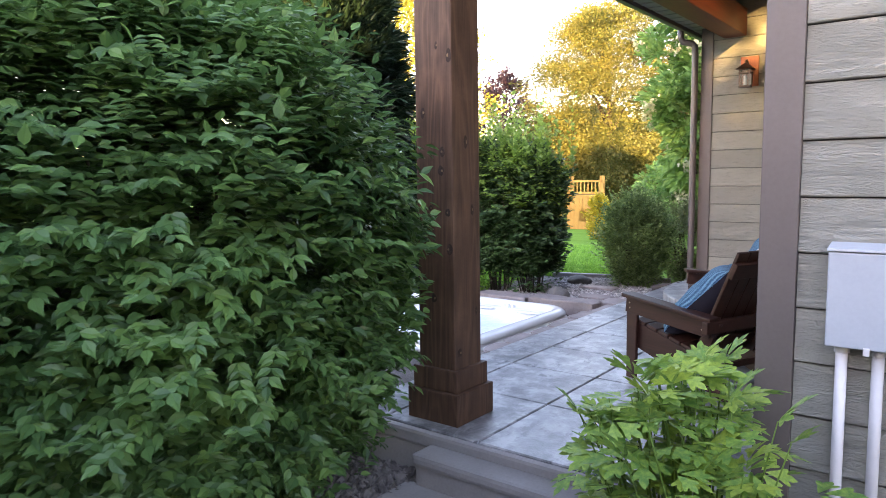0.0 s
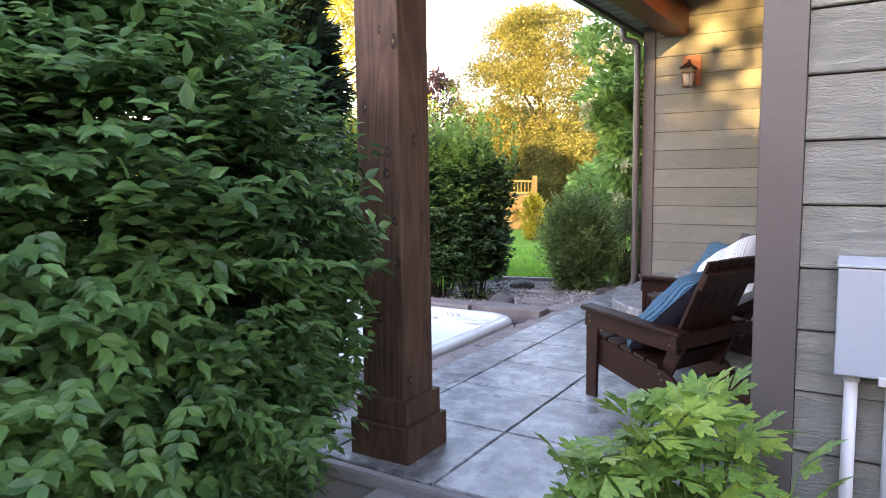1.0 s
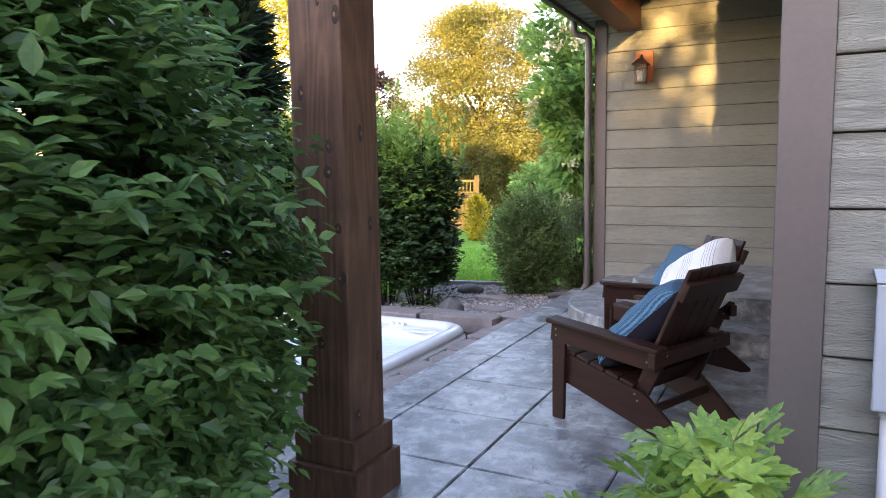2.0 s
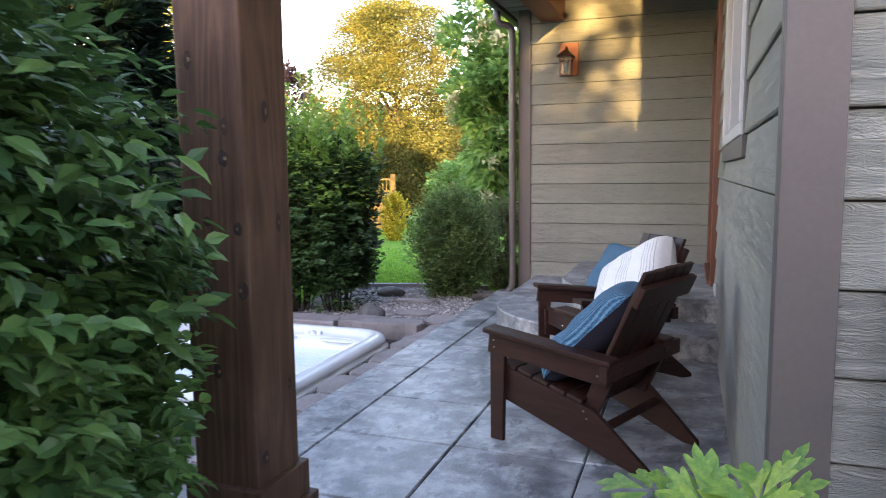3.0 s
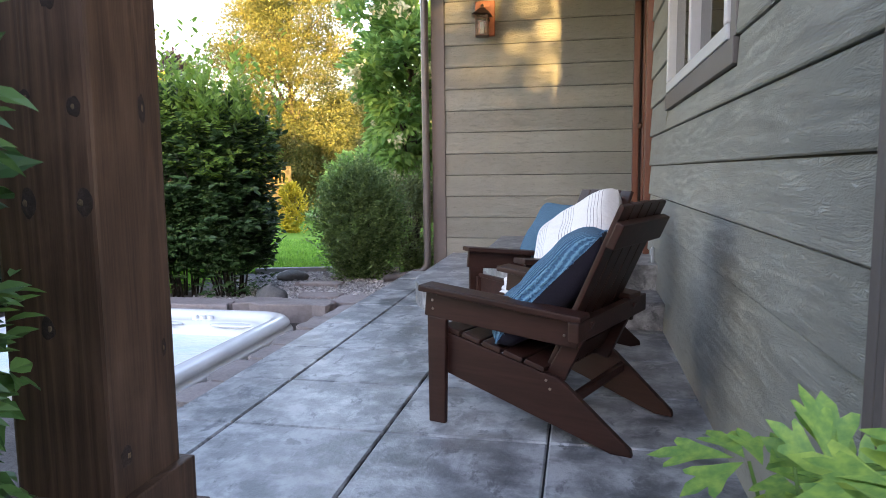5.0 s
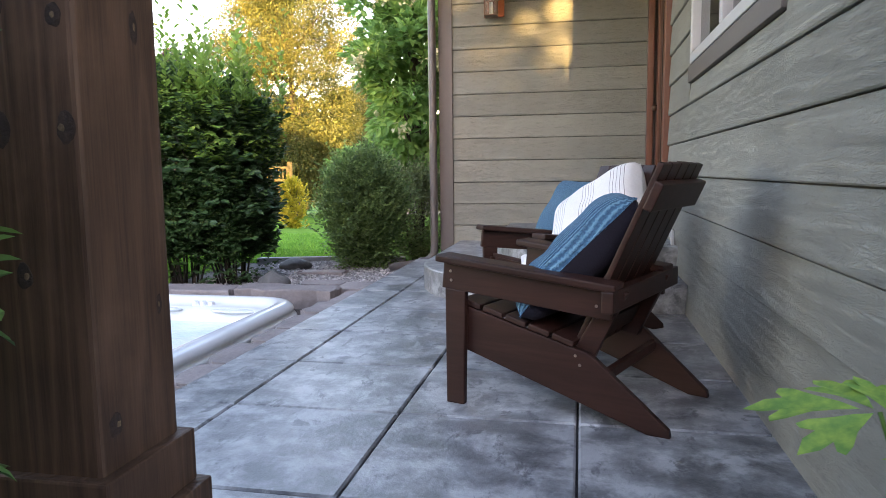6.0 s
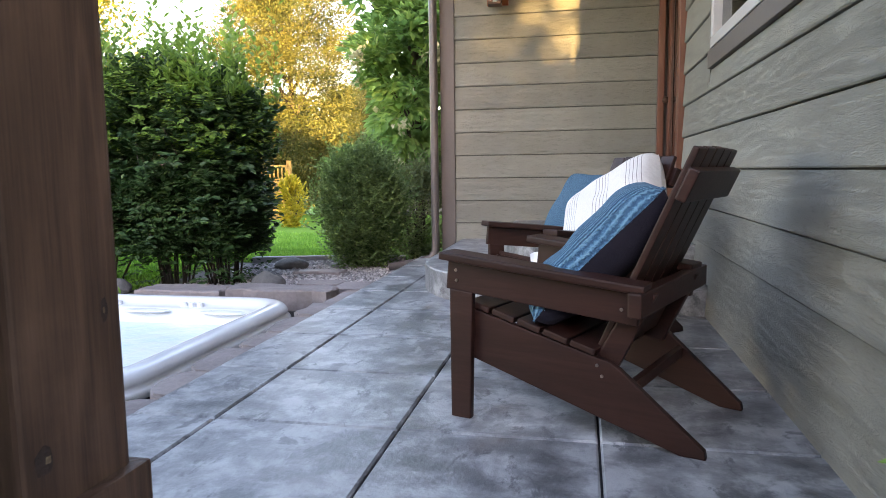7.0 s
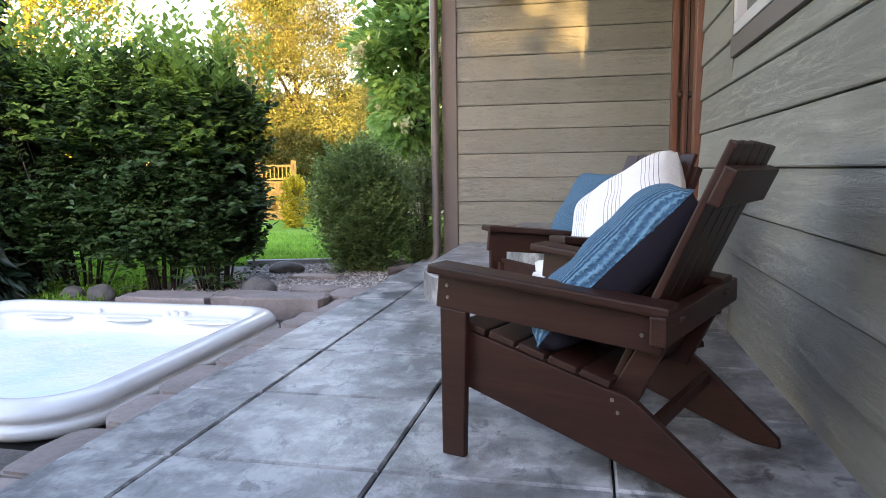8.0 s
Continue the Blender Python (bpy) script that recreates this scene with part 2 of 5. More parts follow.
M_LEAF_GREEN = leafy("tree_leaf", (0.070, 0.16, 0.042), (0.155, 0.315, 0.078), (0.28, 0.45, 0.13), 0.48)
M_LEAF_RED = leafy("plum_leaf", (0.010, 0.007, 0.016), (0.016, 0.010, 0.024), (0.024, 0.015, 0.034), 0.2)
M_LEAF_PEONY = leafy("peony_leaf", (0.085, 0.20, 0.048), (0.19, 0.36, 0.082), (0.42, 0.54, 0.085), 0.40, patch=6.0, single=True)
M_FLOWER = leafy("cream_flower", (0.35, 0.36, 0.20), (0.45, 0.45, 0.28), (0.55, 0.54, 0.36), 0.3)


# ---- builders ----
def link_mesh(name, bm, material, parent=None, label=""):
    me = bpy.data.meshes.new(name)
    bm.to_mesh(me)
    bm.free()
    me.materials.append(material)
    ob = new(name, me)
    ob.parent = parent
    if label:
        tagged(ob, label)
    return ob


def part(name, bm, material, parent, label=""):
    return link_mesh(name, bm, material, parent, label)


def thing(name, label, category, group="", kind="", at=None):
    ob = new(name)
    if at is not None:
        ob.matrix_basis = at
    return tagged(ob, label, category, group, kind)


def add_box(bm, lo, hi, bevel=0.0, m=None):
    lo, hi = Vector(lo), Vector(hi)
    r = bmesh.ops.create_cube(bm, size=1.0)
    vs = r["verts"]
    bmesh.ops.scale(bm, vec=hi - lo, verts=vs)
    bmesh.ops.translate(bm, vec=(lo + hi) / 2, verts=vs)
    if bevel > 0:
        es = list({e for v in vs for e in v.link_edges})
        out = bmesh.ops.bevel(bm, geom=es, offset=bevel, segments=2, affect="EDGES", profile=0.6)
        vs = list({v for f in out["faces"] for v in f.verts} | {v for v in vs if v.is_valid})
    if m is not None:
        bmesh.ops.transform(bm, matrix=m, verts=vs)
    return vs


def box(lo, hi, bevel=0.0, m=None):
    bm = bmesh.new()
    add_box(bm, lo, hi, bevel, m)
    return bm


def prism(outline, depth, axis="y", bevel=0.0):
    """An outline in two axes, drawn out along the third."""
    bm = bmesh.new()
    put = {"y": lambda a, b, c: (a, c, b), "x": lambda a, b, c: (c, a, b), "z": lambda a, b, c: (a, b, c)}[axis]
    lo = [bm.verts.new(put(a, b, depth[0])) for a, b in outline]
    hi = [bm.verts.new(put(a, b, depth[1])) for a, b in outline]
    bm.faces.new(lo)
    bm.faces.new(hi[::-1])
    for i in range(len(lo)):
        j = (i + 1) % len(lo)
        bm.faces.new((lo[i], hi[i], hi[j], lo[j]))
    bmesh.ops.recalc_face_normals(bm, faces=bm.faces)
    if bevel > 0:
        bmesh.ops.bevel(bm, geom=list(bm.edges), offset=bevel, segments=2, affect="EDGES", profile=0.6)
    return bm


def add_tube(bm, points, radii, sides=8):
    """A round limb through points, tapering."""
    rings = []
    pts = [Vector(p) for p in points]
    for i, p in enumerate(pts):
        d = (pts[min(i + 1, len(pts) - 1)] - pts[max(i - 1, 0)]).normalized()
        side = d.orthogonal().normalized() if i == 0 else (side - d * side.dot(d)).normalized()
        up = d.cross(side)
        r = radii[i] if isinstance(radii, (list, tuple)) else radii
        rings.append([bm.verts.new(p + r * (math.cos(a) * side + math.sin(a) * up)) for a in (2 * math.pi * k / sides for k in range(sides))])
    for a, b in zip(rings, rings[1:]):
        for k in range(sides):
            f = bm.faces.new((a[k], a[(k + 1) % sides], b[(k + 1) % sides], b[k]))
            f.smooth = True
    bm.faces.new(rings[0][::-1])
    bm.faces.new(rings[-1])


LEAF_BROAD = ([(0, 0, 0), (-0.20, 0.20, 0.05), (0.20, 0.20, 0.05), (-0.27, 0.46, 0.05), (0.27, 0.46, 0.05), (0, 0.44, -0.02), (-0.12, 0.76, 0.0), (0.12, 0.76, 0.0), (0, 1, -0.13)],
              [(0, 5, 1), (0, 2, 5), (1, 5, 3), (2, 4, 5), (3, 5, 6), (4, 7, 5), (5, 8, 6), (5, 7, 8)])
LEAF_ROUND = ([(0, 0, 0), (-0.27, 0.32, 0.07), (0.27, 0.32, 0.07), (-0.23, 0.70, 0.05), (0.23, 0.70, 0.05), (0, 1, -0.06)], [(0, 5, 3), (0, 3, 1), (0, 2, 4), (0, 4, 5)])
LEAF_SIMPLE = ([(0, 0, 0), (-0.28, 0.45, 0.06), (0.28, 0.45, 0.06), (0, 1, -0.06)], [(0, 3, 1), (0, 2, 3)])
LEAF_NARROW = ([(0, 0, 0), (-0.13, 0.45, 0.03), (0.13, 0.45, 0.03), (0, 1, -0.04)], [(0, 3, 1), (0, 2, 3)])


def leaf_arrays(base, way, face, size, shape):
    """Vertices and faces of many leaves: base points, growing direction, upper side, length."""
    tv, tf = np.array(shape[0], float), np.array(shape[1], int)
    y = way / np.linalg.norm(way, axis=1, keepdims=True)
    x = np.cross(y, face)
    x /= np.linalg.norm(x, axis=1, keepdims=True) + 1e-9
    z = np.cross(x, y)
    s = size[:, None, None]
    v = base[:, None, :] + s * (tv[None, :, 0:1] * x[:, None] + tv[None, :, 1:2] * y[:, None] + tv[None, :, 2:3] * z[:, None])
    f = tf[None] + (np.arange(len(base)) * len(tv))[:, None, None]
    return v.reshape(-1, 3), f.reshape(-1, tf.shape[1])


def leaves(name, base, way, face, size, shape, material, parent=None, label="", kind="stuff"):
    v, f = leaf_arrays(base, way, face, size, shape)
    me = bpy.data.meshes.new(name)
    me.from_pydata(v.tolist(), [], f.tolist())
    me.materials.append(material)
    ob = new(name, me)
    ob.parent = parent
    return tagged(ob, label, kind=kind)


def unit(v):
    return v / (np.linalg.norm(v, axis=1, keepdims=True) + 1e-9)


def sprays(rng, tips, out, per, length, size, droop=0.25, spread=0.9, facing=0.55, upward=1.1):
    """Twigs that end at tips and point outwards, with leaves set along them in pairs."""
    n = len(tips)
    d = unit(out + rng.normal(0, 0.35, (n, 3)) + np.array([0, 0, 0.05]))
    up = np.tile([0, 0, 1.0], (n, 1))
    side = unit(np.cross(d, up))
    bases, ways, faces, sizes = [], [], [], []
    for k in range(per):
        along = (k // 2) / max(1, (per - 1) // 2)
        sgn = 1 if k % 2 else -1
        last = k == per - 1
        b = tips - d * (length * (1 - along))[..., None] if isinstance(length, np.ndarray) else tips - d * (length * (1 - along))
        w = d * (0.6 + 0.4 * last) + (0 if last else sgn * spread) * side - np.array([0, 0, droop]) + rng.normal(0, 0.18, (n, 3))
        f = up * upward + out * facing + rng.normal(0, 0.28, (n, 3))
        bases.append(b), ways.append(w), faces.append(f)
        sizes.append(size * rng.uniform(0.65, 1.15, n))
    return np.concatenate(bases), np.concatenate(ways), np.concatenate(faces), np.concatenate(sizes)

# ---- ground: one sheet, lower in front of the steps, with the tub's pit, falling gently away behind ----
TUB = (-5.33, -3.21, 5.32, 7.24)      # x0, x1, y0, y1 of the tub's rim


def ground_height(x, y):
    if TUB[0] - 0.02 < x < TUB[1] + 0.06 and TUB[2] - 0.06 < y < TUB[3] + 0.02:
        return -1.0
    if y < 3.72 and x > -3.3:
        return -0.38 if x > -2.25 or y < 3.0 else -0.24
    if x > -2.9 and y < 9.5 and y >= 3.72:
        return -0.32
    z = -0.13
    if y > 9.6:
        z -= 0.05 * (min(y, 60) - 9.6)
        z += 0.06 * math.sin(0.35 * x) * min(1, (y - 9.6) / 6)
    return z


def make_ground():
    xs = sorted({-900, -400, -150, -80, -50, -30, *[-24 + 0.8 * i for i in range(20)], *[-8 + 0.25 * i for i in range(17)],
                 TUB[0] - 0.03, TUB[0] - 0.01, TUB[1] + 0.05, TUB[1] + 0.07, -3.31, -3.29, -2.91, -2.89, -2.26, -2.24, -2, -1, 0, 2, 5, 10, 20, 40, 80, 150, 400, 900})
    ys = sorted({-900, -300, -100, -50, -25, -12, -6, -3, -1, 0, 1, 2, 2.99, 3.01, 3.71, 3.73, 4.2, TUB[2] - 0.07, TUB[2] - 0.05, 5.6, 6.2, 6.8,
                 TUB[3] + 0.01, TUB[3] + 0.03, *[7.6 + 0.25 * i for i in range(12)], *[10.5 + 0.8 * i for i in range(40)], 45, 52, 60, 90, 150, 300, 900})
    bm = bmesh.new()
    grid = [[bm.verts.new((x, y, ground_height(x, y))) for x in xs] for y in ys]
    for j in range(len(ys) - 1):
        for i in range(len(xs) - 1):
            f = bm.faces.new((grid[j][i], grid[j][i + 1], grid[j + 1][i + 1], grid[j + 1][i]))
            cx, cy = (xs[i] + xs[i + 1]) / 2, (ys[j] + ys[j + 1]) / 2
            f.material_index = 1 if (cy < 9.7 and cx > -4.9 and cy > -2) or (cy < 7.6 and cx > -6 and cy > -2) else 0
    ob = link_mesh("ground", bm, M_GRASS_GROUND)
    ob.data.materials.append(M_SOIL)
    return tagged(ob, "green lawn and dark garden bed falling away from the patio", "ground", kind="structure")


make_ground()

# ---- patio slab, steps ----
PATIO_X, PATIO_Y = (-2.9, -2.595, -1.98, -1.376, -0.76), (3.72, 4.42, 5.04, 5.60, 6.18, 6.79, 7.40, 8.01, 8.62, 9.25)
patio = link_mesh("patio", box((-2.895, 3.73, -0.30), (-0.74, 9.30, -0.022), 0.004), M_JOINT)
tagged(patio, "grey stamped concrete patio with scored joints", "patio", kind="structure")
front_nosing = part("nosing", box((-2.9, 3.70, -0.085), (-0.70, 3.745, -0.004), 0.018), M_STEP, patio)
part("riser", box((-2.89, 3.714, -0.36), (-0.75, 3.729, -0.087), 0.003), M_STEP, patio)


def round_step(x0, y0, z0, z1, r):
    """A solid step, rounded at its free corner, running into the house walls."""
    pts = [(-0.75, y0)]
    for k in range(15):
        a = math.pi / 2 * k / 14
        pts.append((x0 + r - r * math.sin(a), y0 + r - r * math.cos(a)))
    pts.append((x0, 9.27))
    pts.append((-0.75, 9.27))
    bm = prism(pts, (z0, z1), "z")
    top = [e for e in bm.edges if all(v.co.z > z1 - 1e-4 for v in e.verts)]
    bmesh.ops.bevel(bm, geom=top, offset=0.018, segments=3, affect="EDGES", profile=0.6)
    return bm


tagged(link_mesh("door_step_low", round_step(-2.50, 6.86, -0.01, 0.17, 0.95), M_CONCRETE), "low curved grey concrete step below the side door", "step", kind="structure")
tagged(link_mesh("door_step_high", round_step(-2.02, 7.28, 0.172, 0.34, 0.9), M_CONCRETE), "upper curved grey concrete step at the side door", "step", kind="structure")


def garden_steps():
    for k, (x0, y0, y1, z) in enumerate(((-2.225, 3.55, 3.712, -0.055), (-2.285, 3.18, 3.60, -0.215))):
        ob = link_mesh("garden_step", box((x0, y0 + 0.02, -0.42), (-1.22, y1, z - 0.05), 0.004), M_STEP)
        tagged(ob, "brown-grey concrete step with a rounded nosing up to the patio", "step", kind="structure")
        part("tread", box((x0 - 0.015, y0, z - 0.06), (-1.205, y1 - 0.002, z), 0.02), M_STEP, ob)


garden_steps()

# ---- house walls ----
WALL_R, WALL_F, WALL_B, LEFT_B = -0.76, 3.93, 9.25, -2.66      # faces of the sheathing
CEIL_Z = 3.06


def sheath(name, boxes, label):
    bm = bmesh.new()
    for lo, hi in boxes:
        add_box(bm, lo, hi)
    return tagged(link_mesh(name, bm, M_SHEATH), label, "wall", kind="structure")


WIN_Y, WIN_Z = (5.205, 6.865), (1.392, 2.45)
DOOR_Y, DOOR_Z = (7.98, 9.16), (0.34, 2.46)
wall_side = sheath("wall_east", [((WALL_R, 4.10, -0.4), (-0.60, WIN_Y[0], 3.85)), ((WALL_R, WIN_Y[0], -0.4), (-0.60, WIN_Y[1], WIN_Z[0])),
                                 ((WALL_R, WIN_Y[0], WIN_Z[1]), (-0.60, WIN_Y[1], 3.85)), ((WALL_R, WIN_Y[1], -0.4), (-0.60, DOOR_Y[0], 3.85)),
                                 ((WALL_R, DOOR_Y[0], DOOR_Z[1]), (-0.60, DOOR_Y[1], 3.85)), ((WALL_R, DOOR_Y[0], -0.4), (-0.60, DOOR_Y[1], DOOR_Z[0])),
                                 ((WALL_R, DOOR_Y[1], -0.4), (-0.60, 9.25, 3.85))], "grey-green lap-sided house wall with a window and a door")
wall_front = sheath("wall_south", [((WALL_R, WALL_F, -0.5), (6.0, 4.10, 3.6))], "grey-beige lap-sided house wall beside the garden steps")
wall_back = sheath("wall_north", [((LEFT_B, WALL_B, -0.3), (-0.60, 9.42, 3.85))], "grey-green lap-sided house wall across the end of the patio")
sheath("wall_west", [((LEFT_B, 9.42, -0.5), (-2.50, 16.0, 3.6))], "house wall beyond the patio corner")
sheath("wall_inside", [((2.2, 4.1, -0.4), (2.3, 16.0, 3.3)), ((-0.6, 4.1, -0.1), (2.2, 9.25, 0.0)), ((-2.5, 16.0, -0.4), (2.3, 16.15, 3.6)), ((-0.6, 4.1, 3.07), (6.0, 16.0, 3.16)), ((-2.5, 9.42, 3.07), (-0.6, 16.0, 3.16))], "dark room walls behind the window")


def lap_board(length, height, along):
    """One lap board, thick at its lower edge, leaning back at the top; runs from 0 along +x or +y, faces -y or -x."""
    prof = [(0.0, 0.0), (-0.018, 0.0), (-0.0235, 0.005), (-0.011, height), (0.0, height)]
    bm = bmesh.new()
    ends = []
    for s in (0.0, length):
        ends.append([bm.verts.new((s, o, z) if along == "x" else (o, s, z)) for o, z in prof])
    a, b = ends
    for i in range(len(prof)):
        j = (i + 1) % len(prof)
        bm.faces.new((a[i], a[j], b[j], b[i]))
    bm.faces.new(a[::-1])
    bm.faces.new(b)
    bmesh.ops.recalc_face_normals(bm, faces=bm.faces)
    return bm


STEP = 0.2035


def side_boards(wall, along, fixed, z_first, rows, spans):
    """Lap boards row by row; spans(z0, z1) gives the stretches that a row covers."""
    for k in range(rows):
        z0 = z_first + STEP * k
        for s0, s1 in spans(z0, z0 + STEP):
            ob = part("board", lap_board(s1 - s0, STEP - 0.006, along), M_SIDING_X if along == "x" else M_SIDING_Y, wall)
            ob.location = (s0, fixed, z0) if along == "x" else (fixed, s0, z0)


def east_spans(z0, z1):
    cut = []
    if z1 > 1.315 and z0 < 2.56:
        cut.append((5.115, 6.955))
    if z1 > 0.345:
        cut.append((7.88, 9.20))
    out, s = [], 3.975
    for a, b in cut:
        out.append((s, a))
        s = b
    if s < 9.15:
        out.append((s, 9.246))
    return out


side_boards(wall_side, "y", WALL_R, -0.03, 19, east_spans)
low = part("board", lap_board(6.955 - 5.115, 0.106, "y"), M_SIDING_Y, wall_side)
low.location = (WALL_R, 5.115, -0.03 + 6 * STEP)
side_boards(wall_front, "x", WALL_F, 0.777 - 6 * STEP, 22, lambda a, b: [(-0.652, 1.35), (1.354, 3.6)])
side_boards(wall_back, "x", WALL_B, 0.114, 18, lambda a, b: [(-2.555, -0.78)])

# corner trims
trim_a = link_mesh("corner_trim", box((-0.785, 3.895, -0.4), (-0.654, 3.928, 3.4), 0.004), M_TRIM)
tagged(trim_a, "brown-grey painted corner trim board", "trim", kind="structure")
part("return_board", box((-0.785, 3.9285, -0.4), (-0.7605, 3.975, 3.4), 0.004), M_TRIM, trim_a)
trim_b = link_mesh("corner_trim", box((-2.685, 9.215, -0.12), (-2.556, 9.249, 2.95), 0.004), M_TRIM)
tagged(trim_b, "brown-grey painted corner trim board behind the downspout", "trim", kind="structure")
part("return_board", box((-2.685, 9.2495, -0.12), (-2.661, 9.36, 2.95), 0.004), M_TRIM, trim_b)

# ---- porch roof: ceiling, beams, soffit, fascia, gutter ----
ceiling = link_mesh("ceiling", prism([(-2.44, 3.12), (-0.61, 3.80), (-0.61, 3.84), (-2.44, 3.16)], (3.40, 9.25), "y"), M_CEIL)
tagged(ceiling, "dark stained sloping board ceiling over the porch", "ceiling", kind="structure")
roof = link_mesh("roof", prism([(-2.80, 3.05), (0.8, 4.4), (6.2, 4.4), (6.2, 4.5), (0.8, 4.5), (-2.80, 3.13)], (3.35, 16.2), "y"), M_ROOF)
tagged(roof, "dark shingled house roof", "roof", kind="structure")
beam = link_mesh("porch_beam", box((-2.45, 3.60, 2.765), (-2.21, 9.248, 3.055), 0.012), M_BEAM)
tagged(beam, "red-brown stained timber beam carried by the porch post", "beam", kind="structure")


def soffit():
    bm = bmesh.new()
    add_box(bm, (-2.79, 3.40, 2.90), (-2.455, 16.0, 2.93))
    for k in range(62):
        y = 3.45 + 0.2 * k
        add_box(bm, (-2.785, y, 2.892), (-2.46, y + 0.07, 2.8995))
    return tagged(link_mesh("soffit", bm, M_SOFFIT), "ribbed grey soffit under the eave", "soffit", kind="structure")


soffit()
tagged(link_mesh("fascia", box((-2.815, 3.38, 2.86), (-2.792, 16.0, 3.06), 0.003), M_TRIM), "brown-grey eave fascia board", "fascia", kind="structure")


def gutter_and_spout():
    g = thing("gutter", "brown-grey metal gutter along the eave with a downspout", "gutter", kind="structure")
    prof = [(-2.817, 2.875), (-2.875, 2.875), (-2.915, 2.92), (-2.925, 2.99), (-2.918, 2.99), (-2.908, 2.925), (-2.872, 2.882), (-2.823, 2.882), (-2.823, 2.99), (-2.817, 2.99)]
    part("trough", prism(prof, (3.38, 16.0), "y"), M_SPOUT, g)
    bm = bmesh.new()
    path = [(-2.87, 9.06, 2.90), (-2.87, 9.06, 2.80), (-2.85, 9.07, 2.755), (-2.76, 9.12, 2.735), (-2.735, 9.135, 2.70), (-2.73, 9.14, 2.6), (-2.73, 9.14, 0.14), (-2.735, 9.135, 0.05),
            (-2.78, 9.13, -0.005), (-2.88, 9.12, -0.035), (-3.16, 9.10, -0.085)]
    add_tube(bm, path, 0.036, 12)
    part("downspout", bm, M_SPOUT, g)


gutter_and_spout()


M_KNOTCORE = surface("knot_core_wood", (0.045, 0.027, 0.014), (0.11, 0.07, 0.036), (0.24, 0.165, 0.085), 0.95, coarse=60, fine=150, bump=0.5)
M_KNOT = surface("knot_wood", (0.012, 0.0065, 0.004), (0.024, 0.013, 0.0085), (0.055, 0.030, 0.019), 0.95, coarse=45, fine=120, bump=0.6)


# ---- porch post ----
def porch_post():
    p = thing("porch_post", "dark brown stained timber post with a stepped base, under the beam", "post")
    x0, x1, y0, y1 = -2.448, -2.212, 3.878, 4.114
    shaft = part("shaft", box((x0, y0, 0.27), (x1, y1, 2.765), 0.01), M_POST, p)
    for face, u, z, w, h in (("f", -2.236, 0.907, 0.015, 0.020), ("f", -2.342, 0.648, 0.013, 0.018), ("f", -2.287, 1.305, 0.016, 0.024), ("f", -2.276, 1.400, 0.017, 0.022), ("f", -2.355, 1.115, 0.013, 0.020),
                             ("f", -2.245, 1.094, 0.010, 0.014), ("f", -2.365, 0.906, 0.014, 0.022), ("f", -2.230, 1.868, 0.014, 0.022), ("f", -2.40, 1.60, 0.012, 0.02), ("f", -2.307, 1.925, 0.010, 0.016),
                             ("r", 4.042, 1.104, 0.013, 0.020), ("r", 3.922, 0.366, 0.014, 0.022), ("r", 4.072, 0.565, 0.009, 0.015), ("r", 3.99, 1.45, 0.012, 0.02)):
        w, h = (0.8 + 0.7 * (z * 7.3 % 1)) * w, (0.8 + 0.9 * (z * 11.7 % 1)) * h
        bm = bmesh.new()
        bmesh.ops.create_uvsphere(bm, u_segments=22, v_segments=8, radius=1)
        for v in bm.verts:
            k = 1 + 0.3 * noise.noise(v.co * 1.3 + Vector((z * 9, 0, 0)))
            v.co = Vector((u + w * k * v.co.x, y0 + 0.0016 * v.co.y, z + h * k * v.co.z)) if face == "f" else Vector((x1 + 0.0016 * v.co.y, u + w * k * v.co.x, z + h * k * v.co.z))
        part("knot", bm, M_KNOT, shaft)
        bm = bmesh.new()
        bmesh.ops.create_icosphere(bm, subdivisions=2, radius=1)
        for v in bm.verts:
            k = 1 + 0.5 * noise.noise(v.co * 2 + Vector((z * 5, 0, 0)))
            q = (u + 0.42 * w * k * v.co.x + 0.4 * w * math.sin(40 * z), 0.0024 * v.co.y, z + 0.35 * h * k * v.co.z)
            v.co = Vector((q[0], y0 + q[1], q[2])) if face == "f" else Vector((x1 + q[1], q[0], q[2]))
        part("knot_core", bm, M_KNOTCORE, shaft)
    for name, d, za, zb in (("plinth", 0.046, 0.0, 0.166), ("collar", 0.024, 0.1665, 0.282)):
        part(name, box((x0 - d, y0 - d, za), (x1 + d, y1 + d, zb), 0.006), M_POST, p)


porch_post()

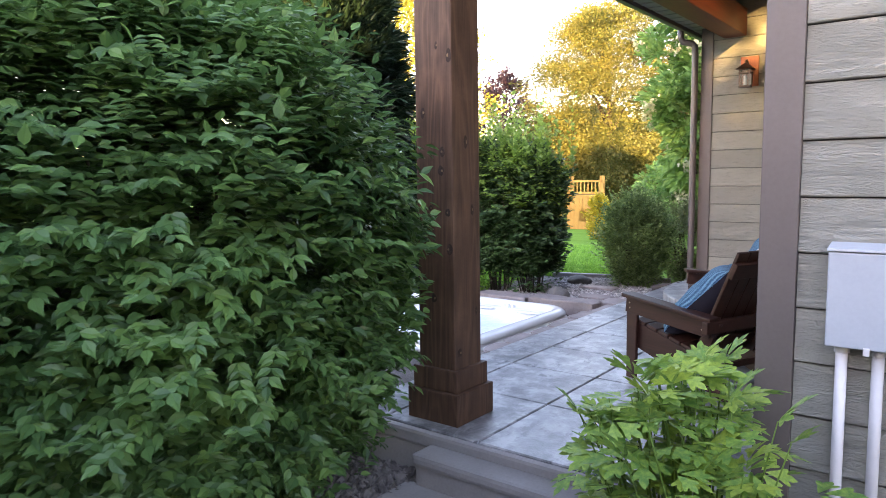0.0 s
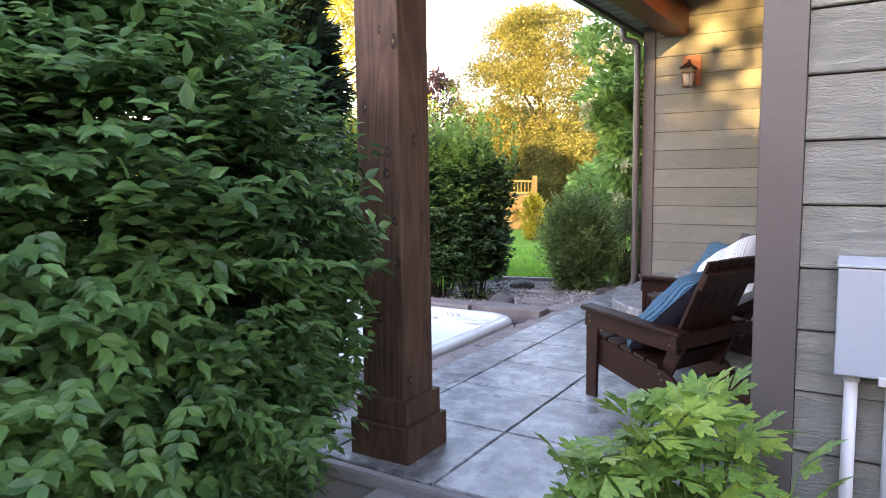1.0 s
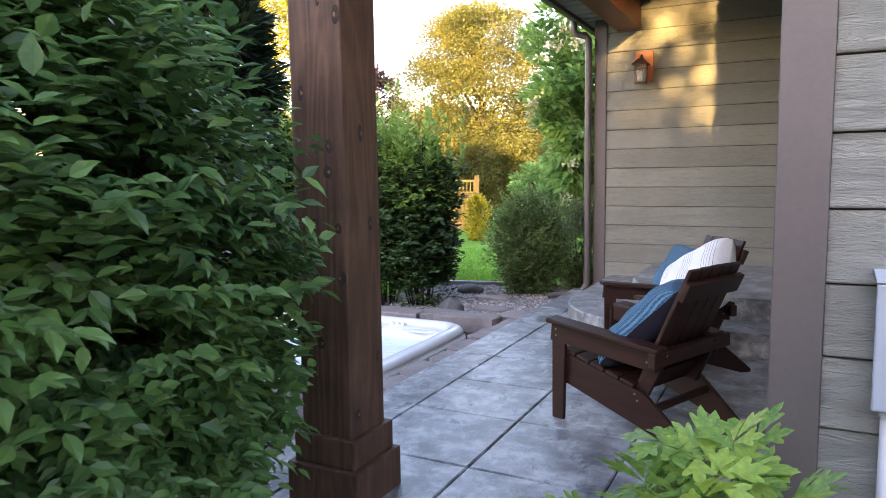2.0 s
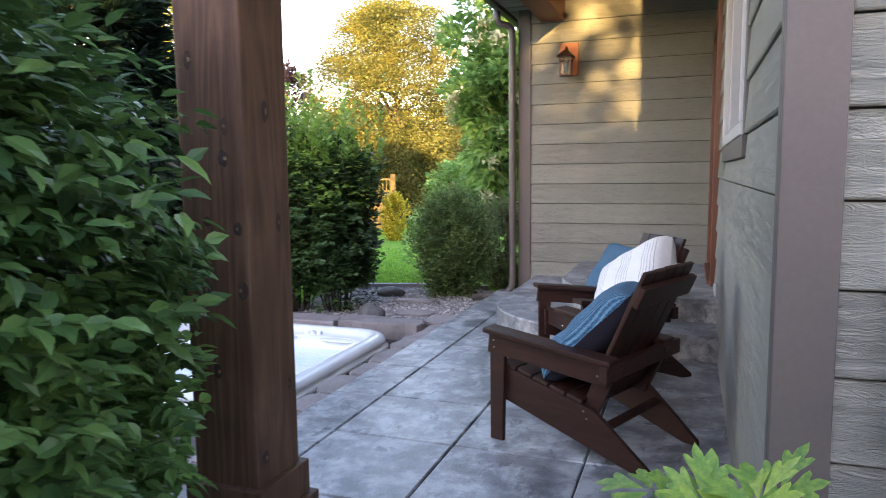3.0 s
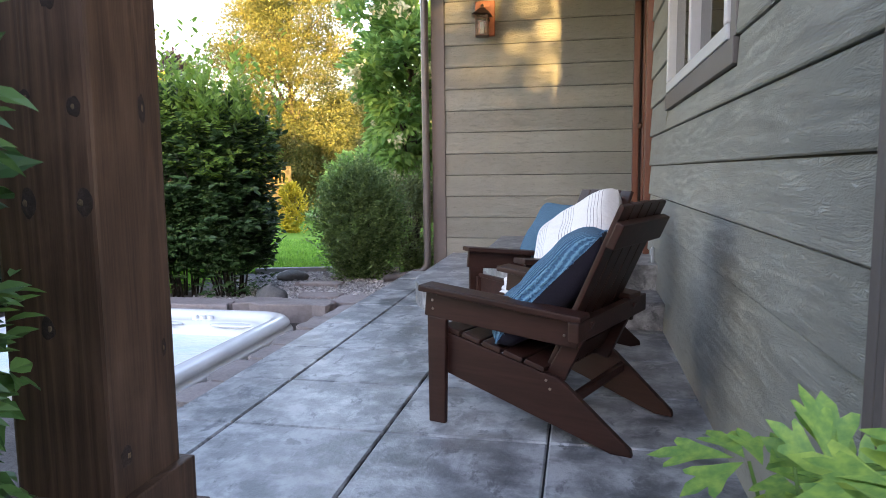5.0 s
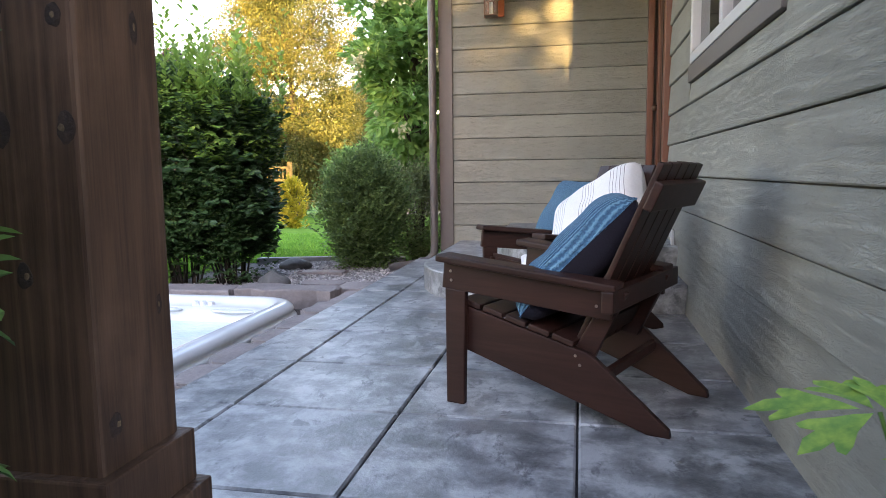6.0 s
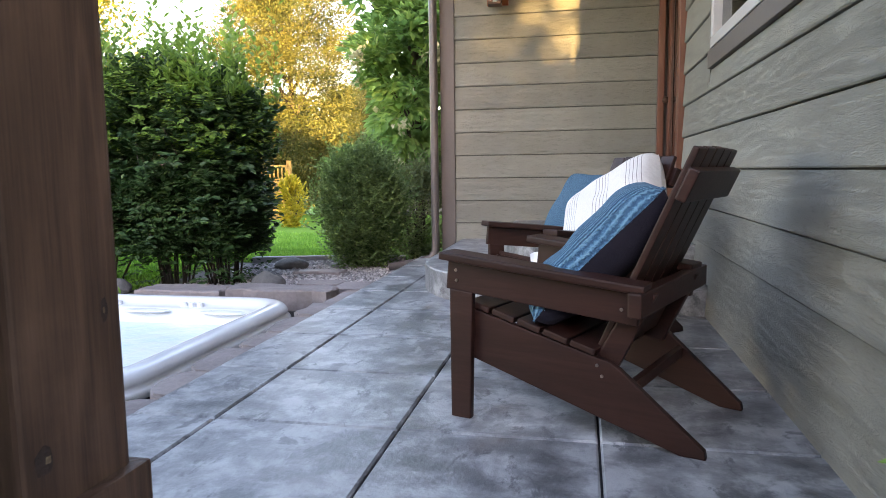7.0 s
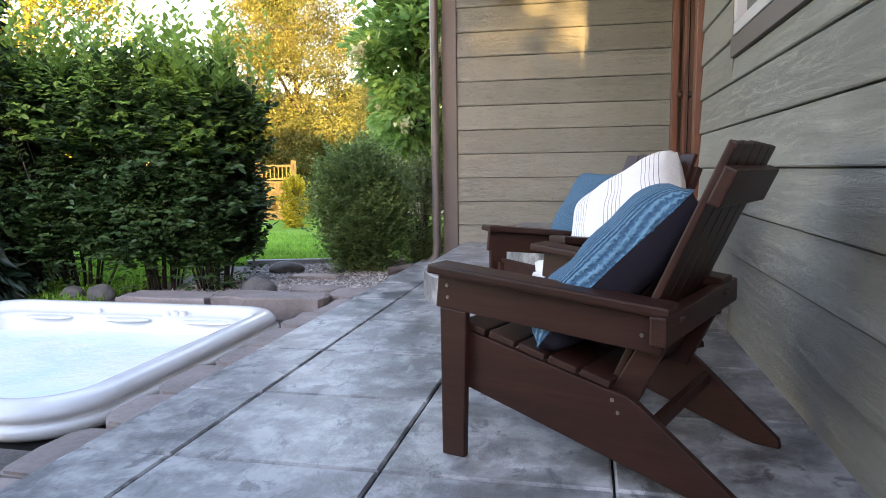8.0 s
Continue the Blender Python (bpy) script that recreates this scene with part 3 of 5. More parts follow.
# ---- foliage: shrubs, hedge, trees ----
def dome_points(rng, n, c, rx, ry, z0, ztop, power=2.5, shells=(0.7, 1.03), narrow=0.15, belt=0.45):
    """Points and outward ways on a bushy dome that draws in towards the ground."""
    a = rng.uniform(0, 2 * math.pi, n)
    zc = z0 + belt * (ztop - z0)
    phi = math.pi / 2 * rng.uniform(0, 1, n) ** np.where(rng.uniform(0, 1, n) < 0.62, 1.25, 0.6)
    u = rng.uniform(0, 1, n)
    top = rng.uniform(0, 1, n) < 0.56
    r = np.where(top, np.cos(phi) ** (2 / power), 1 - narrow * (1 - u) ** 1.35)
    z = np.where(top, zc + (ztop - zc) * np.sin(phi) ** (2 / power), z0 + (zc - z0) * u)
    lump = 1 + 0.06 * np.sin(3 * a + 5 * z) + 0.05 * np.sin(7 * a - 4 * z + 1)
    k = (shells[0] + (shells[1] - shells[0]) * rng.uniform(0, 1, n) ** 0.6) * lump
    p = np.stack([c[0] + rx * r * k * np.cos(a), c[1] + ry * r * k * np.sin(a), np.where(top, zc + (z - zc) * k, z)], 1)
    out = np.stack([np.cos(a) * r, np.sin(a) * r, np.where(top, 0.9 * np.sin(phi), 0.0)], 1)
    return p, unit(out)


def stems(rng, c, z0, z1, n, spread, r0=0.018):
    bm = bmesh.new()
    for k in range(n):
        a, s = rng.uniform(0, 6.28), rng.uniform(0.3, 1.0) * spread
        b = Vector((c[0] + 0.25 * s * math.cos(a), c[1] + 0.25 * s * math.sin(a), z0 - 0.05))
        e = Vector((c[0] + s * math.cos(a), c[1] + s * math.sin(a), z1 * rng.uniform(0.75, 1.0)))
        mid = b.lerp(e, 0.5) + Vector(rng.normal(0, 0.05, 3))
        add_tube(bm, [b, mid, e], [r0, r0 * 0.7, r0 * 0.3], 6)
    return bm


def tiers(rng, p, out, per, reach, flat):
    """Several twig ends round each branch end, spread in a flat fan."""
    q = np.repeat(p, per, 0) + rng.normal(0, 1, (len(p) * per, 3)) * np.array([reach, reach, flat])
    return q, unit(np.repeat(out, per, 0) + rng.normal(0, 0.25, (len(p) * per, 3)) * np.array([1, 1, 0.4]))


def big_shrub():
    rng = np.random.default_rng(3)
    s = thing("shrub", "dense dark green leafy shrub beside the porch post", "shrub")
    c = (-2.92, 2.61)
    p, out = dome_points(rng, 2600, c, 1.11, 1.20, -0.35, 2.16, 2.0, (0.74, 1.03), 0.62, 0.53)
    lobe, lobe_out = dome_points(rng, 170, (-2.57, 3.36), 0.31, 0.33, -0.06, 0.84, 2.2, (0.4, 1.03), 0.45, 0.6)
    side, side_out = dome_points(rng, 62, (-2.48, 3.58), 0.17, 0.12, 0.34, 0.88, 2.4, (0.3, 1.03), 0.3, 0.6)
    p, out = tiers(rng, np.concatenate([p, lobe, side]), np.concatenate([out, lobe_out, side_out]), 5, 0.075, 0.022)
    q, q_out = dome_points(rng, 2600, c, 1.0, 1.08, -0.3, 2.0, 2.1, (0.3, 0.78), 0.55)
    b, w, f, z = sprays(rng, np.concatenate([p, q]), np.concatenate([out, q_out]), 9, 0.15, 0.064, 0.26, 0.95, 0.8, 0.9)
    keep = (b[:, 0] < -1.06 - 0.87 * (b[:, 1] - 2.35)) | (b[:, 2] < 0.62)
    b, w, f, z = b[keep], w[keep], f[keep], z[keep]
    part("trunk", stems(rng, c, -0.38, 1.7, 22, 0.62), M_BARK, s)
    # the leaves that stand out furthest towards the path are pieces of their own
    near = np.flatnonzero((b[:, 0] > -1.86) & (b[:, 1] > 1.9) & (b[:, 1] < 3.3) & (b[:, 2] > 0.3))
    near = near[np.argsort(-b[near, 0])][:300]
    rest = np.setdiff1d(np.arange(len(b)), near)
    leaves("foliage", b[rest], w[rest], f[rest], z[rest], LEAF_BROAD, M_LEAF_SHRUB, s)
    mesh = bpy.data.meshes.new("leaf")
    mesh.from_pydata(LEAF_BROAD[0], [], LEAF_BROAD[1])
    mesh.materials.append(M_LEAF_SHRUB_ONE)
    for i in near:
        y = Vector(w[i]).normalized()
        x = y.cross(Vector(f[i])).normalized()
        ob = new("leaf", mesh)
        ob.parent = s
        ob.matrix_basis = Matrix.Translation(b[i]) @ Matrix((x, y, x.cross(y))).transposed().to_4x4() @ Matrix.Scale(z[i], 4)


big_shrub()


def shoot_stems(base, hgt):
    bm = bmesh.new()
    for q, h in zip(base, hgt):
        add_tube(bm, [tuple(q), (q[0], q[1], q[2] + h)], [0.003, 0.0012], 4)
    return bm


def hedge():
    rng = np.random.default_rng(5)
    for k, (cx, cy, rx, ry, top) in enumerate(((-4.31, 8.25, 0.35, 0.5, 1.50), (-4.75, 8.2, 0.5, 0.55, 1.60), (-5.45, 8.15, 0.5, 0.55, 1.62), (-6.15, 8.05, 0.5, 0.55, 1.60), (-6.9, 7.95, 0.6, 0.6, 1.62), (-7.7, 7.8, 0.6, 0.6, 1.6))):
        s = thing("hedge_shrub", "clipped dark green hedge shrub with pale upright shoots", "shrub", "hedge behind the tub")
        p, out = dome_points(rng, 560, (cx, cy), rx, ry, 0.20, top, 3.0, (0.45, 1.07), 0.22)
        p, out = tiers(rng, p, out, 5, 0.055, 0.05)
        b, w, f, z = sprays(rng, p, out + np.array([0, 0, 0.25]), 8, 0.12, 0.072, 0.05, 0.9, 0.8)
        leaves("foliage", b, w, f, z, LEAF_ROUND, M_LEAF_HEDGE, s)
        low, lo_out = dome_points(rng, 130 if k < 3 else 280, (cx, cy), rx * 0.95, ry * 0.9, -0.1, 0.55, 2.5, (0.2, 1.05))
        b, w, f, z = sprays(rng, low, lo_out, 6, 0.10, 0.05)
        leaves("low_foliage", b, w, f, z, LEAF_ROUND, M_LEAF_HEDGE, s)
        part("trunk", stems(rng, (cx, cy), -0.13, 1.3, 18, 0.55, 0.010), M_BARK, s)
        # paler top leaves: young growth, with the sky-lit look put into their colour
        p, out = dome_points(rng, 420, (cx, cy), rx * 1.02, ry, top - 0.55, top + 0.02, 3.0, (0.85, 1.08), 0.0)
        b2 = sprays(rng, p, out, 8, 0.13, 0.056)
        n = 42
        base = np.stack([rng.uniform(cx - rx * 1.1, cx + rx * 1.1, n), rng.uniform(cy - ry * 0.9, cy + ry * 0.9, n), np.full(n, top - 0.12)], 1)
        hgt = rng.uniform(0.35, 0.8, n) * rng.uniform(0.5, 1.1, n)
        tagged(part("new_growth", shoot_stems(base, hgt), M_LEAF_SHOOT, s), kind="stuff")
        bb, ww, ff, zz = [], [], [], []
        for i in range(16):
            tt = 0.05 + 0.95 * i / 15
            ang = rng.uniform(0, 6.28, n)
            bb.append(base + np.stack([0.04 * tt * np.cos(ang), 0.04 * tt * np.sin(ang), hgt * tt], 1))
            ww.append(np.stack([np.cos(ang), np.sin(ang), np.full(n, 0.9)], 1))
            ff.append(np.stack([-0.5 * np.cos(ang), -0.5 * np.sin(ang), np.ones(n)], 1))
            zz.append(np.full(n, 0.078) * rng.uniform(0.6, 1.1, n))
        leaves("upper_foliage", np.concatenate(bb + [b2[0]]), np.concatenate(ww + [b2[1]]), np.concatenate(ff + [b2[2]]), np.concatenate(zz + [b2[3]]), LEAF_ROUND, M_LEAF_SHOOT, s)


hedge()


def bush(c, rx, ry, z0, top, n, mat, leaf, label, seed):
    rng = np.random.default_rng(seed)
    s = thing("bush", label, "bush")
    p, out = dome_points(rng, n // 4, c, rx, ry, z0, top, 2.2, (0.45, 1.10), 0.5, 0.55)
    p, out = tiers(rng, p, out, 4, 0.06, 0.07)
    b, w, f, z = sprays(rng, p, out + np.array([0, 0, 0.5]), 8, 0.12, leaf, -0.1, 0.8, 0.8)
    leaves("foliage", b, w, f, z, LEAF_SIMPLE, mat, s)
    part("trunk", stems(rng, c, -0.15, top * 0.8, 14, rx * 0.7, 0.012), M_BARK, s)


bush((-3.50, 9.40), 0.43, 0.42, -0.08, 0.97, 4400, M_LEAF_BUSH, 0.043, "rounded dark green bush in the gravel bed", 11)
bush((-3.16, 10.3), 0.42, 0.42, -0.2, 0.86, 1500, M_LEAF_LOOSE, 0.042, "looser grey-green bush beside the house corner", 12)
bush((-8.95, 20.0), 0.36, 0.34, -0.7, 0.62, 560, M_LEAF_SUNLIT, 0.09, "small bush at the end of the lawn with golden sunlight painted into its leaves", 13)


def tree(c, z0, trunk_h, crown_z, rx, rz, n, per, leaf, mat, label, seed, trunk_r=0.12, flowers=0, conifer=False, shape=LEAF_SIMPLE):
    """A tapered trunk with limbs, and a crown of leafy clumps with gaps between them."""
    rng = np.random.default_rng(seed)
    t = thing("tree", label, "tree")
    top = crown_z + rz * 0.75
    bm = bmesh.new()
    add_tube(bm, [(c[0], c[1], z0 - 0.2), (c[0] + 0.05, c[1], z0 + trunk_h), (c[0] - 0.05, c[1] + 0.05, crown_z), (c[0], c[1], top)],
             [trunk_r * 1.3, trunk_r, trunk_r * 0.6, trunk_r * 0.15], 10)
    clumps = []
    for k in range(n):
        a, h = rng.uniform(0, 6.28), rng.uniform(-1, 1)
        if conifer:
            rr = rx * (1 - (h + 1) / 2) ** 0.6 * rng.uniform(0.75, 1.0)
        else:
            rr = rx * math.sqrt(max(0.02, 1 - abs(h) ** 2.4)) * rng.uniform(0.35, 1.05)
        clumps.append((c[0] + rr * math.cos(a), c[1] + rr * math.sin(a), crown_z + rz * h * rng.uniform(0.9, 1.05)))
    clumps = np.array(clumps)
    for k in range(0, n, max(1, n // 26)):
        e = Vector(clumps[k])
        s = Vector((c[0], c[1], max(z0 + trunk_h * 0.8, e.z - 0.5 * rz)))
        add_tube(bm, [s, s.lerp(e, 0.5) + Vector((0, 0, 0.05 * rz)), e], [trunk_r * 0.4, trunk_r * 0.25, trunk_r * 0.06], 6)
    part("trunk", bm, M_BARK, t)
    size = rx * (0.22 if not conifer else 0.16)
    cp = np.repeat(clumps, per, 0)
    off = rng.normal(0, 1, cp.shape)
    off = unit(off) * (rng.uniform(0.2, 1.0, (len(cp), 1)) ** 0.5) * size * np.array([1, 1, 0.65])
    out = unit(cp - np.array([c[0], c[1], crown_z - 0.3 * rz]))
    way = out + unit(off) + np.array([0, 0, -0.25]) + rng.normal(0, 0.4, cp.shape)
    face = np.array([0, 0, 1.0]) + 0.6 * out + rng.normal(0, 0.5, cp.shape)
    leaves("crown", cp + off, way, face, leaf * rng.uniform(0.7, 1.2, len(cp)), shape, mat, t)
    if flowers:
        pick = clumps[rng.integers(0, n, flowers)]
        fp = np.repeat(pick + unit(pick - np.array([c[0], c[1], crown_z])) * size * 1.35, 26, 0) + rng.normal(0, 0.055, (flowers * 26, 3))
        leaves("blossom", fp, rng.normal(0, 1, fp.shape), rng.normal(0, 1, fp.shape) + np.array([0, 0, 1]), np.full(len(fp), 0.085), LEAF_SIMPLE, M_FLOWER, t)
    return t


tree((-7.05, 7.5), -0.15, 0.3, 3.2, 1.35, 3.4, 800, 110, 0.19, M_LEAF_CONIFER, "tall dense dark green conifer behind the hedge", 21, 0.12, conifer=True, shape=LEAF_NARROW)
tree((-3.95, 13.6), -0.3, 0.9, 2.75, 1.05, 2.1, 170, 75, 0.18, M_LEAF_GREEN, "green garden tree with creamy flower clusters near the house", 22, 0.06, flowers=130)
tree((-14.5, 33.0), -1.2, 1.2, 4.6, 4.1, 4.6, 460, 330, 0.125, M_LEAF_TAN, "golden sunlit deciduous tree beyond the lawn", 23, 0.2)
tree((-19.0, 22.5), -0.9, 1.0, 4.6, 3.6, 4.6, 380, 110, 0.16, M_LEAF_YELLOW, "bright yellow sunlit tree behind the hedge", 24, 0.2)
tree((-8.4, 25.0), -1.0, 0.5, 0.5, 1.25, 1.2, 90, 60, 0.17, M_LEAF_GREEN, "low green tree at the end of the lawn", 25, 0.1)
tree((-26.5, 42.0), -1.6, 1.6, 4.6, 2.6, 3.6, 160, 50, 0.3, M_LEAF_RED, "dark purple-leaved tree far behind the garden", 26, 0.2)
far_a = tree((-40.0, 50.0), -1.8, 1.4, 2.2, 5.0, 3.6, 260, 60, 0.4, M_LEAF_TAN, "distant olive-green tree closing the view", 27, 0.3)
for k, (x, y, s) in enumerate(((18, -3, 1.1), (26, -5, 0.95), (-9, 3, 1.0), (-18, -4, 1.15), (34, 1, 1.0), (-26, -12, 1.0), (10, 8, 1))):
    copy_thing(far_a, pose(x, y, -0.2, 0, 0, 0))
# unseen trees added behind the camera to keep the low sun off the patio but for a few gaps
thin_a = tree((2.2, -13.0), -0.4, 0.8, 2.7, 2.6, 2.25, 85, 24, 0.26, M_LEAF_GREEN, "thin leafy green tree added out of view to dapple the low sun", 28, 0.2)
near_a = tree((-1.65, -12.6), -0.4, 0.8, 3.3, 3.0, 2.6, 330, 50, 0.26, M_LEAF_GREEN, "dense leafy tree added out of view to block the low sun", 29, 0.2)
# the enlarged copies on the right also cut low sky light
for x, y, turn, s in ((6.6, -13.0, 100, 1.0), (11.5, -14.0, 220, 1.5), (17.0, -13.0, 20, 1.6)):
    copy_thing(near_a, pose(x, y, 0, 0, 0, turn) @ Matrix.Scale(s, 4) @ pose(1.65, 12.6, 0))
copy_thing(near_a, pose(-8.0, -12.6, 0, 0, 0, 130) @ pose(1.65, 12.6, 0))


def sun_block():
    """A plain unseen house, added so that its roof hides the low sun from the patio."""
    h = thing("neighbour_house", "plain unseen house with a long dark roof, added to block the low sun", "house")
    part("wall", box((-22, -19.0, -0.5), (16, -15.2, 2.45)), M_SHEATH, h)
    part("roof", prism([(-19.5, 2.4), (-14.8, 2.4), (-17.1, 4.0)], (-22.4, 16.4), "x"), M_ROOF, h)


sun_block()


def light_block_fence():
    """A plain tall board fence, unseen, added behind the camera to block low sky light."""
    f = thing("garden_fence", "plain weathered brown board fence added out of view to block low sky light", "fence", kind="structure")
    for k in range(120):
        x = -10.0 + 0.15 * k
        part("board", box((x, -0.30, -0.42), (x + 0.146, -0.28, 2.15 + 0.01 * (k % 3))), M_FENCE, f)
    for z in (-0.1, 1.7):
        part("rail", box((-10.0, -0.34, z), (8.0, -0.301, z + 0.09)), M_FENCE, f)


light_block_fence()

# ---- more materials ----
M_CHAIR = woody("chair_stain", (0.014, 0.0050, 0.0032), (0.030, 0.0104, 0.0068), (0.052, 0.0205, 0.0135), "x", 10.0, 0.5, bump=0.3)
M_CHAIR.node_tree.nodes["Principled BSDF"].inputs["Specular IOR Level"].default_value = 0.3
M_SCREW = surface("screw_head", (0.25, 0.2, 0.17), (0.32, 0.26, 0.22), (0.4, 0.33, 0.28), 0.4, metal=0.8)
M_ACRYLIC = surface("tub_acrylic", (0.76, 0.75, 0.735), (0.81, 0.80, 0.785), (0.85, 0.84, 0.825), 0.14, coarse=3, fine=12, bump=0.04)
M_SKIRT = surface("tub_skirt", (0.02, 0.019, 0.018), (0.03, 0.028, 0.026), (0.04, 0.037, 0.035), 0.7)
M_COPPER = surface("lantern_bronze", (0.06, 0.035, 0.025), (0.09, 0.05, 0.035), (0.13, 0.075, 0.05), 0.4, metal=0.7, fine=60, bump=0.1)
M_PLATE = woody("lamp_plate_stain", (0.20, 0.05, 0.015), (0.30, 0.08, 0.024), (0.38, 0.11, 0.035), "z", 8.0, 0.5)
M_NAVY = surface("navy_cloth", (0.006, 0.005, 0.012), (0.010, 0.0085, 0.019), (0.015, 0.013, 0.027), 0.95, coarse=6, fine=160, bump=0.4)
M_CLOTH = surface("white_cloth", (0.62, 0.61, 0.60), (0.70, 0.69, 0.68), (0.76, 0.75, 0.74), 0.9, coarse=6, fine=150, bump=0.4)
M_CHIP = surface("gravel_chip", (0.15, 0.135, 0.128), (0.27, 0.247, 0.236), (0.42, 0.39, 0.375), 0.9, coarse=9, fine=50, bump=0.4, vary=0.0)
M_DARKROCK = surface("river_rock", (0.07, 0.06, 0.055), (0.12, 0.105, 0.098), (0.19, 0.17, 0.16), 0.85, coarse=9, fine=50, bump=0.4, vary=0.0)
M_FORT = woody("fort_cedar", (0.22, 0.125, 0.022), (0.29, 0.17, 0.03), (0.36, 0.22, 0.045), "z", 6.0, 0.7)
M_BLADE = leafy("grass_blade", (0.10, 0.24, 0.03), (0.16, 0.35, 0.04), (0.24, 0.46, 0.06), 0.35, 0.6)


def glass_material():
    m, n, l, b = nodes_of("window_glass")
    b.inputs["Base Color"].default_value = (0.02, 0.022, 0.02, 1)
    b.inputs["Roughness"].default_value = 0.03
    b.inputs["Transmission Weight"].default_value = 0.85
    b.inputs["IOR"].default_value = 1.5
    bumped(n, l, b, noise_at(n, l, coords(n, l), 2.0), 0.02, 0.01)
    return m


M_GLASS = glass_material()


def seeded_glass():
    m, n, l, b = nodes_of("lantern_glass")
    b.inputs["Base Color"].default_value = (0.80, 0.78, 0.72, 1)
    b.inputs["Roughness"].default_value = 0.12
    b.inputs["Transmission Weight"].default_value = 0.85
    bumped(n, l, b, noise_at(n, l, coords(n, l), 60), 0.3, 0.004)
    return m


M_LAMPGLASS = seeded_glass()


def water_material():
    m, n, l, b = nodes_of("tub_water")
    v = coords(n, l)
    broad, small = noise_at(n, l, v, 1.8, 4, 0.55, 0.8), noise_at(n, l, v, 14, 6, 0.65, 0.5)
    col = ramp(n, l, broad, [(0.36, (0.62, 0.80, 0.82)), (0.50, (0.78, 0.86, 0.86)), (0.60, (0.86, 0.88, 0.88))])
    l.new(mixed(n, l, 0.3, col, ramp(n, l, small, [(0.4, (0.68, 0.83, 0.85)), (0.6, (0.87, 0.89, 0.89))])), b.inputs["Base Color"])
    b.inputs["Roughness"].default_value = 0.25
    bumped(n, l, b, small, 0.25, 0.03)
    return m


M_WATER = water_material()


def ribbed_blue():
    m, n, l, b = nodes_of("ribbed_blue_cloth")
    v = coords(n, l)
    w = n.new("ShaderNodeTexWave")
    w.bands_direction = "Y"
    w.inputs["Scale"].default_value, w.inputs["Distortion"].default_value = 46, 2.4
    w.inputs["Detail"].default_value, w.inputs["Detail Scale"].default_value = 3, 2.5
    l.new(v, w.inputs["Vector"])
    fine = noise_at(n, l, v, 120, 3)
    col = ramp(n, l, w.outputs["Fac"], [(0.1, (0.022, 0.08, 0.155)), (0.5, (0.060, 0.185, 0.31)), (0.95, (0.15, 0.33, 0.47))])
    l.new(mixed(n, l, 0.25, col, ramp(n, l, fine, [(0.3, (0.03, 0.08, 0.14)), (0.7, (0.11, 0.26, 0.38))])), b.inputs["Base Color"])
    b.inputs["Roughness"].default_value = 0.95
    bumped(n, l, b, w.outputs["Fac"], 0.8, 0.012)
    return m


def striped_white():
    m, n, l, b = nodes_of("striped_white_cloth")
    v = coords(n, l)
    sep = n.new("ShaderNodeSeparateXYZ")
    l.new(v, sep.inputs[0])

    def math_node(op, a, c):
        k = n.new("ShaderNodeMath")
        k.operation = op
        l.new(a, k.inputs[0])
        k.inputs[1].default_value = c
        return k.outputs[0]
    band = math_node("PINGPONG", math_node("ADD", sep.outputs["Y"], 5.0), 0.0085)
    line = math_node("LESS_THAN", band, 0.0011)
    group = math_node("GREATER_THAN", math_node("PINGPONG", math_node("ADD", sep.outputs["Y"], 5.03), 0.085), 0.046)
    both = n.new("ShaderNodeMath")
    both.operation = "MULTIPLY"
    l.new(line, both.inputs[0])
    l.new(group, both.inputs[1])
    fine = noise_at(n, l, v, 150, 3)
    white = ramp(n, l, fine, [(0.3, (0.66, 0.645, 0.63)), (0.7, (0.76, 0.745, 0.73))])
    l.new(mixed(n, l, both.outputs[0], white, (0.13, 0.125, 0.13)), b.inputs["Base Color"])
    b.inputs["Roughness"].default_value = 0.9
    bumped(n, l, b, noise_at(n, l, v, 9, 4), 0.5, 0.03)
    return m


M_BLUE, M_STRIPE = ribbed_blue(), striped_white()


# ---- hot tub, sunk beside the patio ----
def rounded_loop(bm, inset, z, r, n=10):
    x0, x1, y0, y1 = TUB[0] + inset, TUB[1] - inset, TUB[2] + inset, TUB[3] - inset
    r = max(0.02, r - inset * 0.6)
    out = []
    for cx, cy, a0 in ((x1 - r, y1 - r, 0), (x0 + r, y1 - r, 90), (x0 + r, y0 + r, 180), (x1 - r, y0 + r, 270)):
        for k in range(n + 1):
            a = radians(a0 + 90 * k / n)
            out.append(bm.verts.new((cx + r * math.cos(a), cy + r * math.sin(a), z)))
    return out


def loft(profile, r=0.28, cap=False):
    bm = bmesh.new()
    loops = [rounded_loop(bm, i, z, r) for i, z in profile]
    for a, b in zip(loops, loops[1:]):
        for k in range(len(a)):
            j = (k + 1) % len(a)
            bm.faces.new((a[k], a[j], b[j], b[k])).smooth = True
    if cap:
        bm.faces.new(loops[-1])
    bmesh.ops.recalc_face_normals(bm, faces=bm.faces)
    return bm


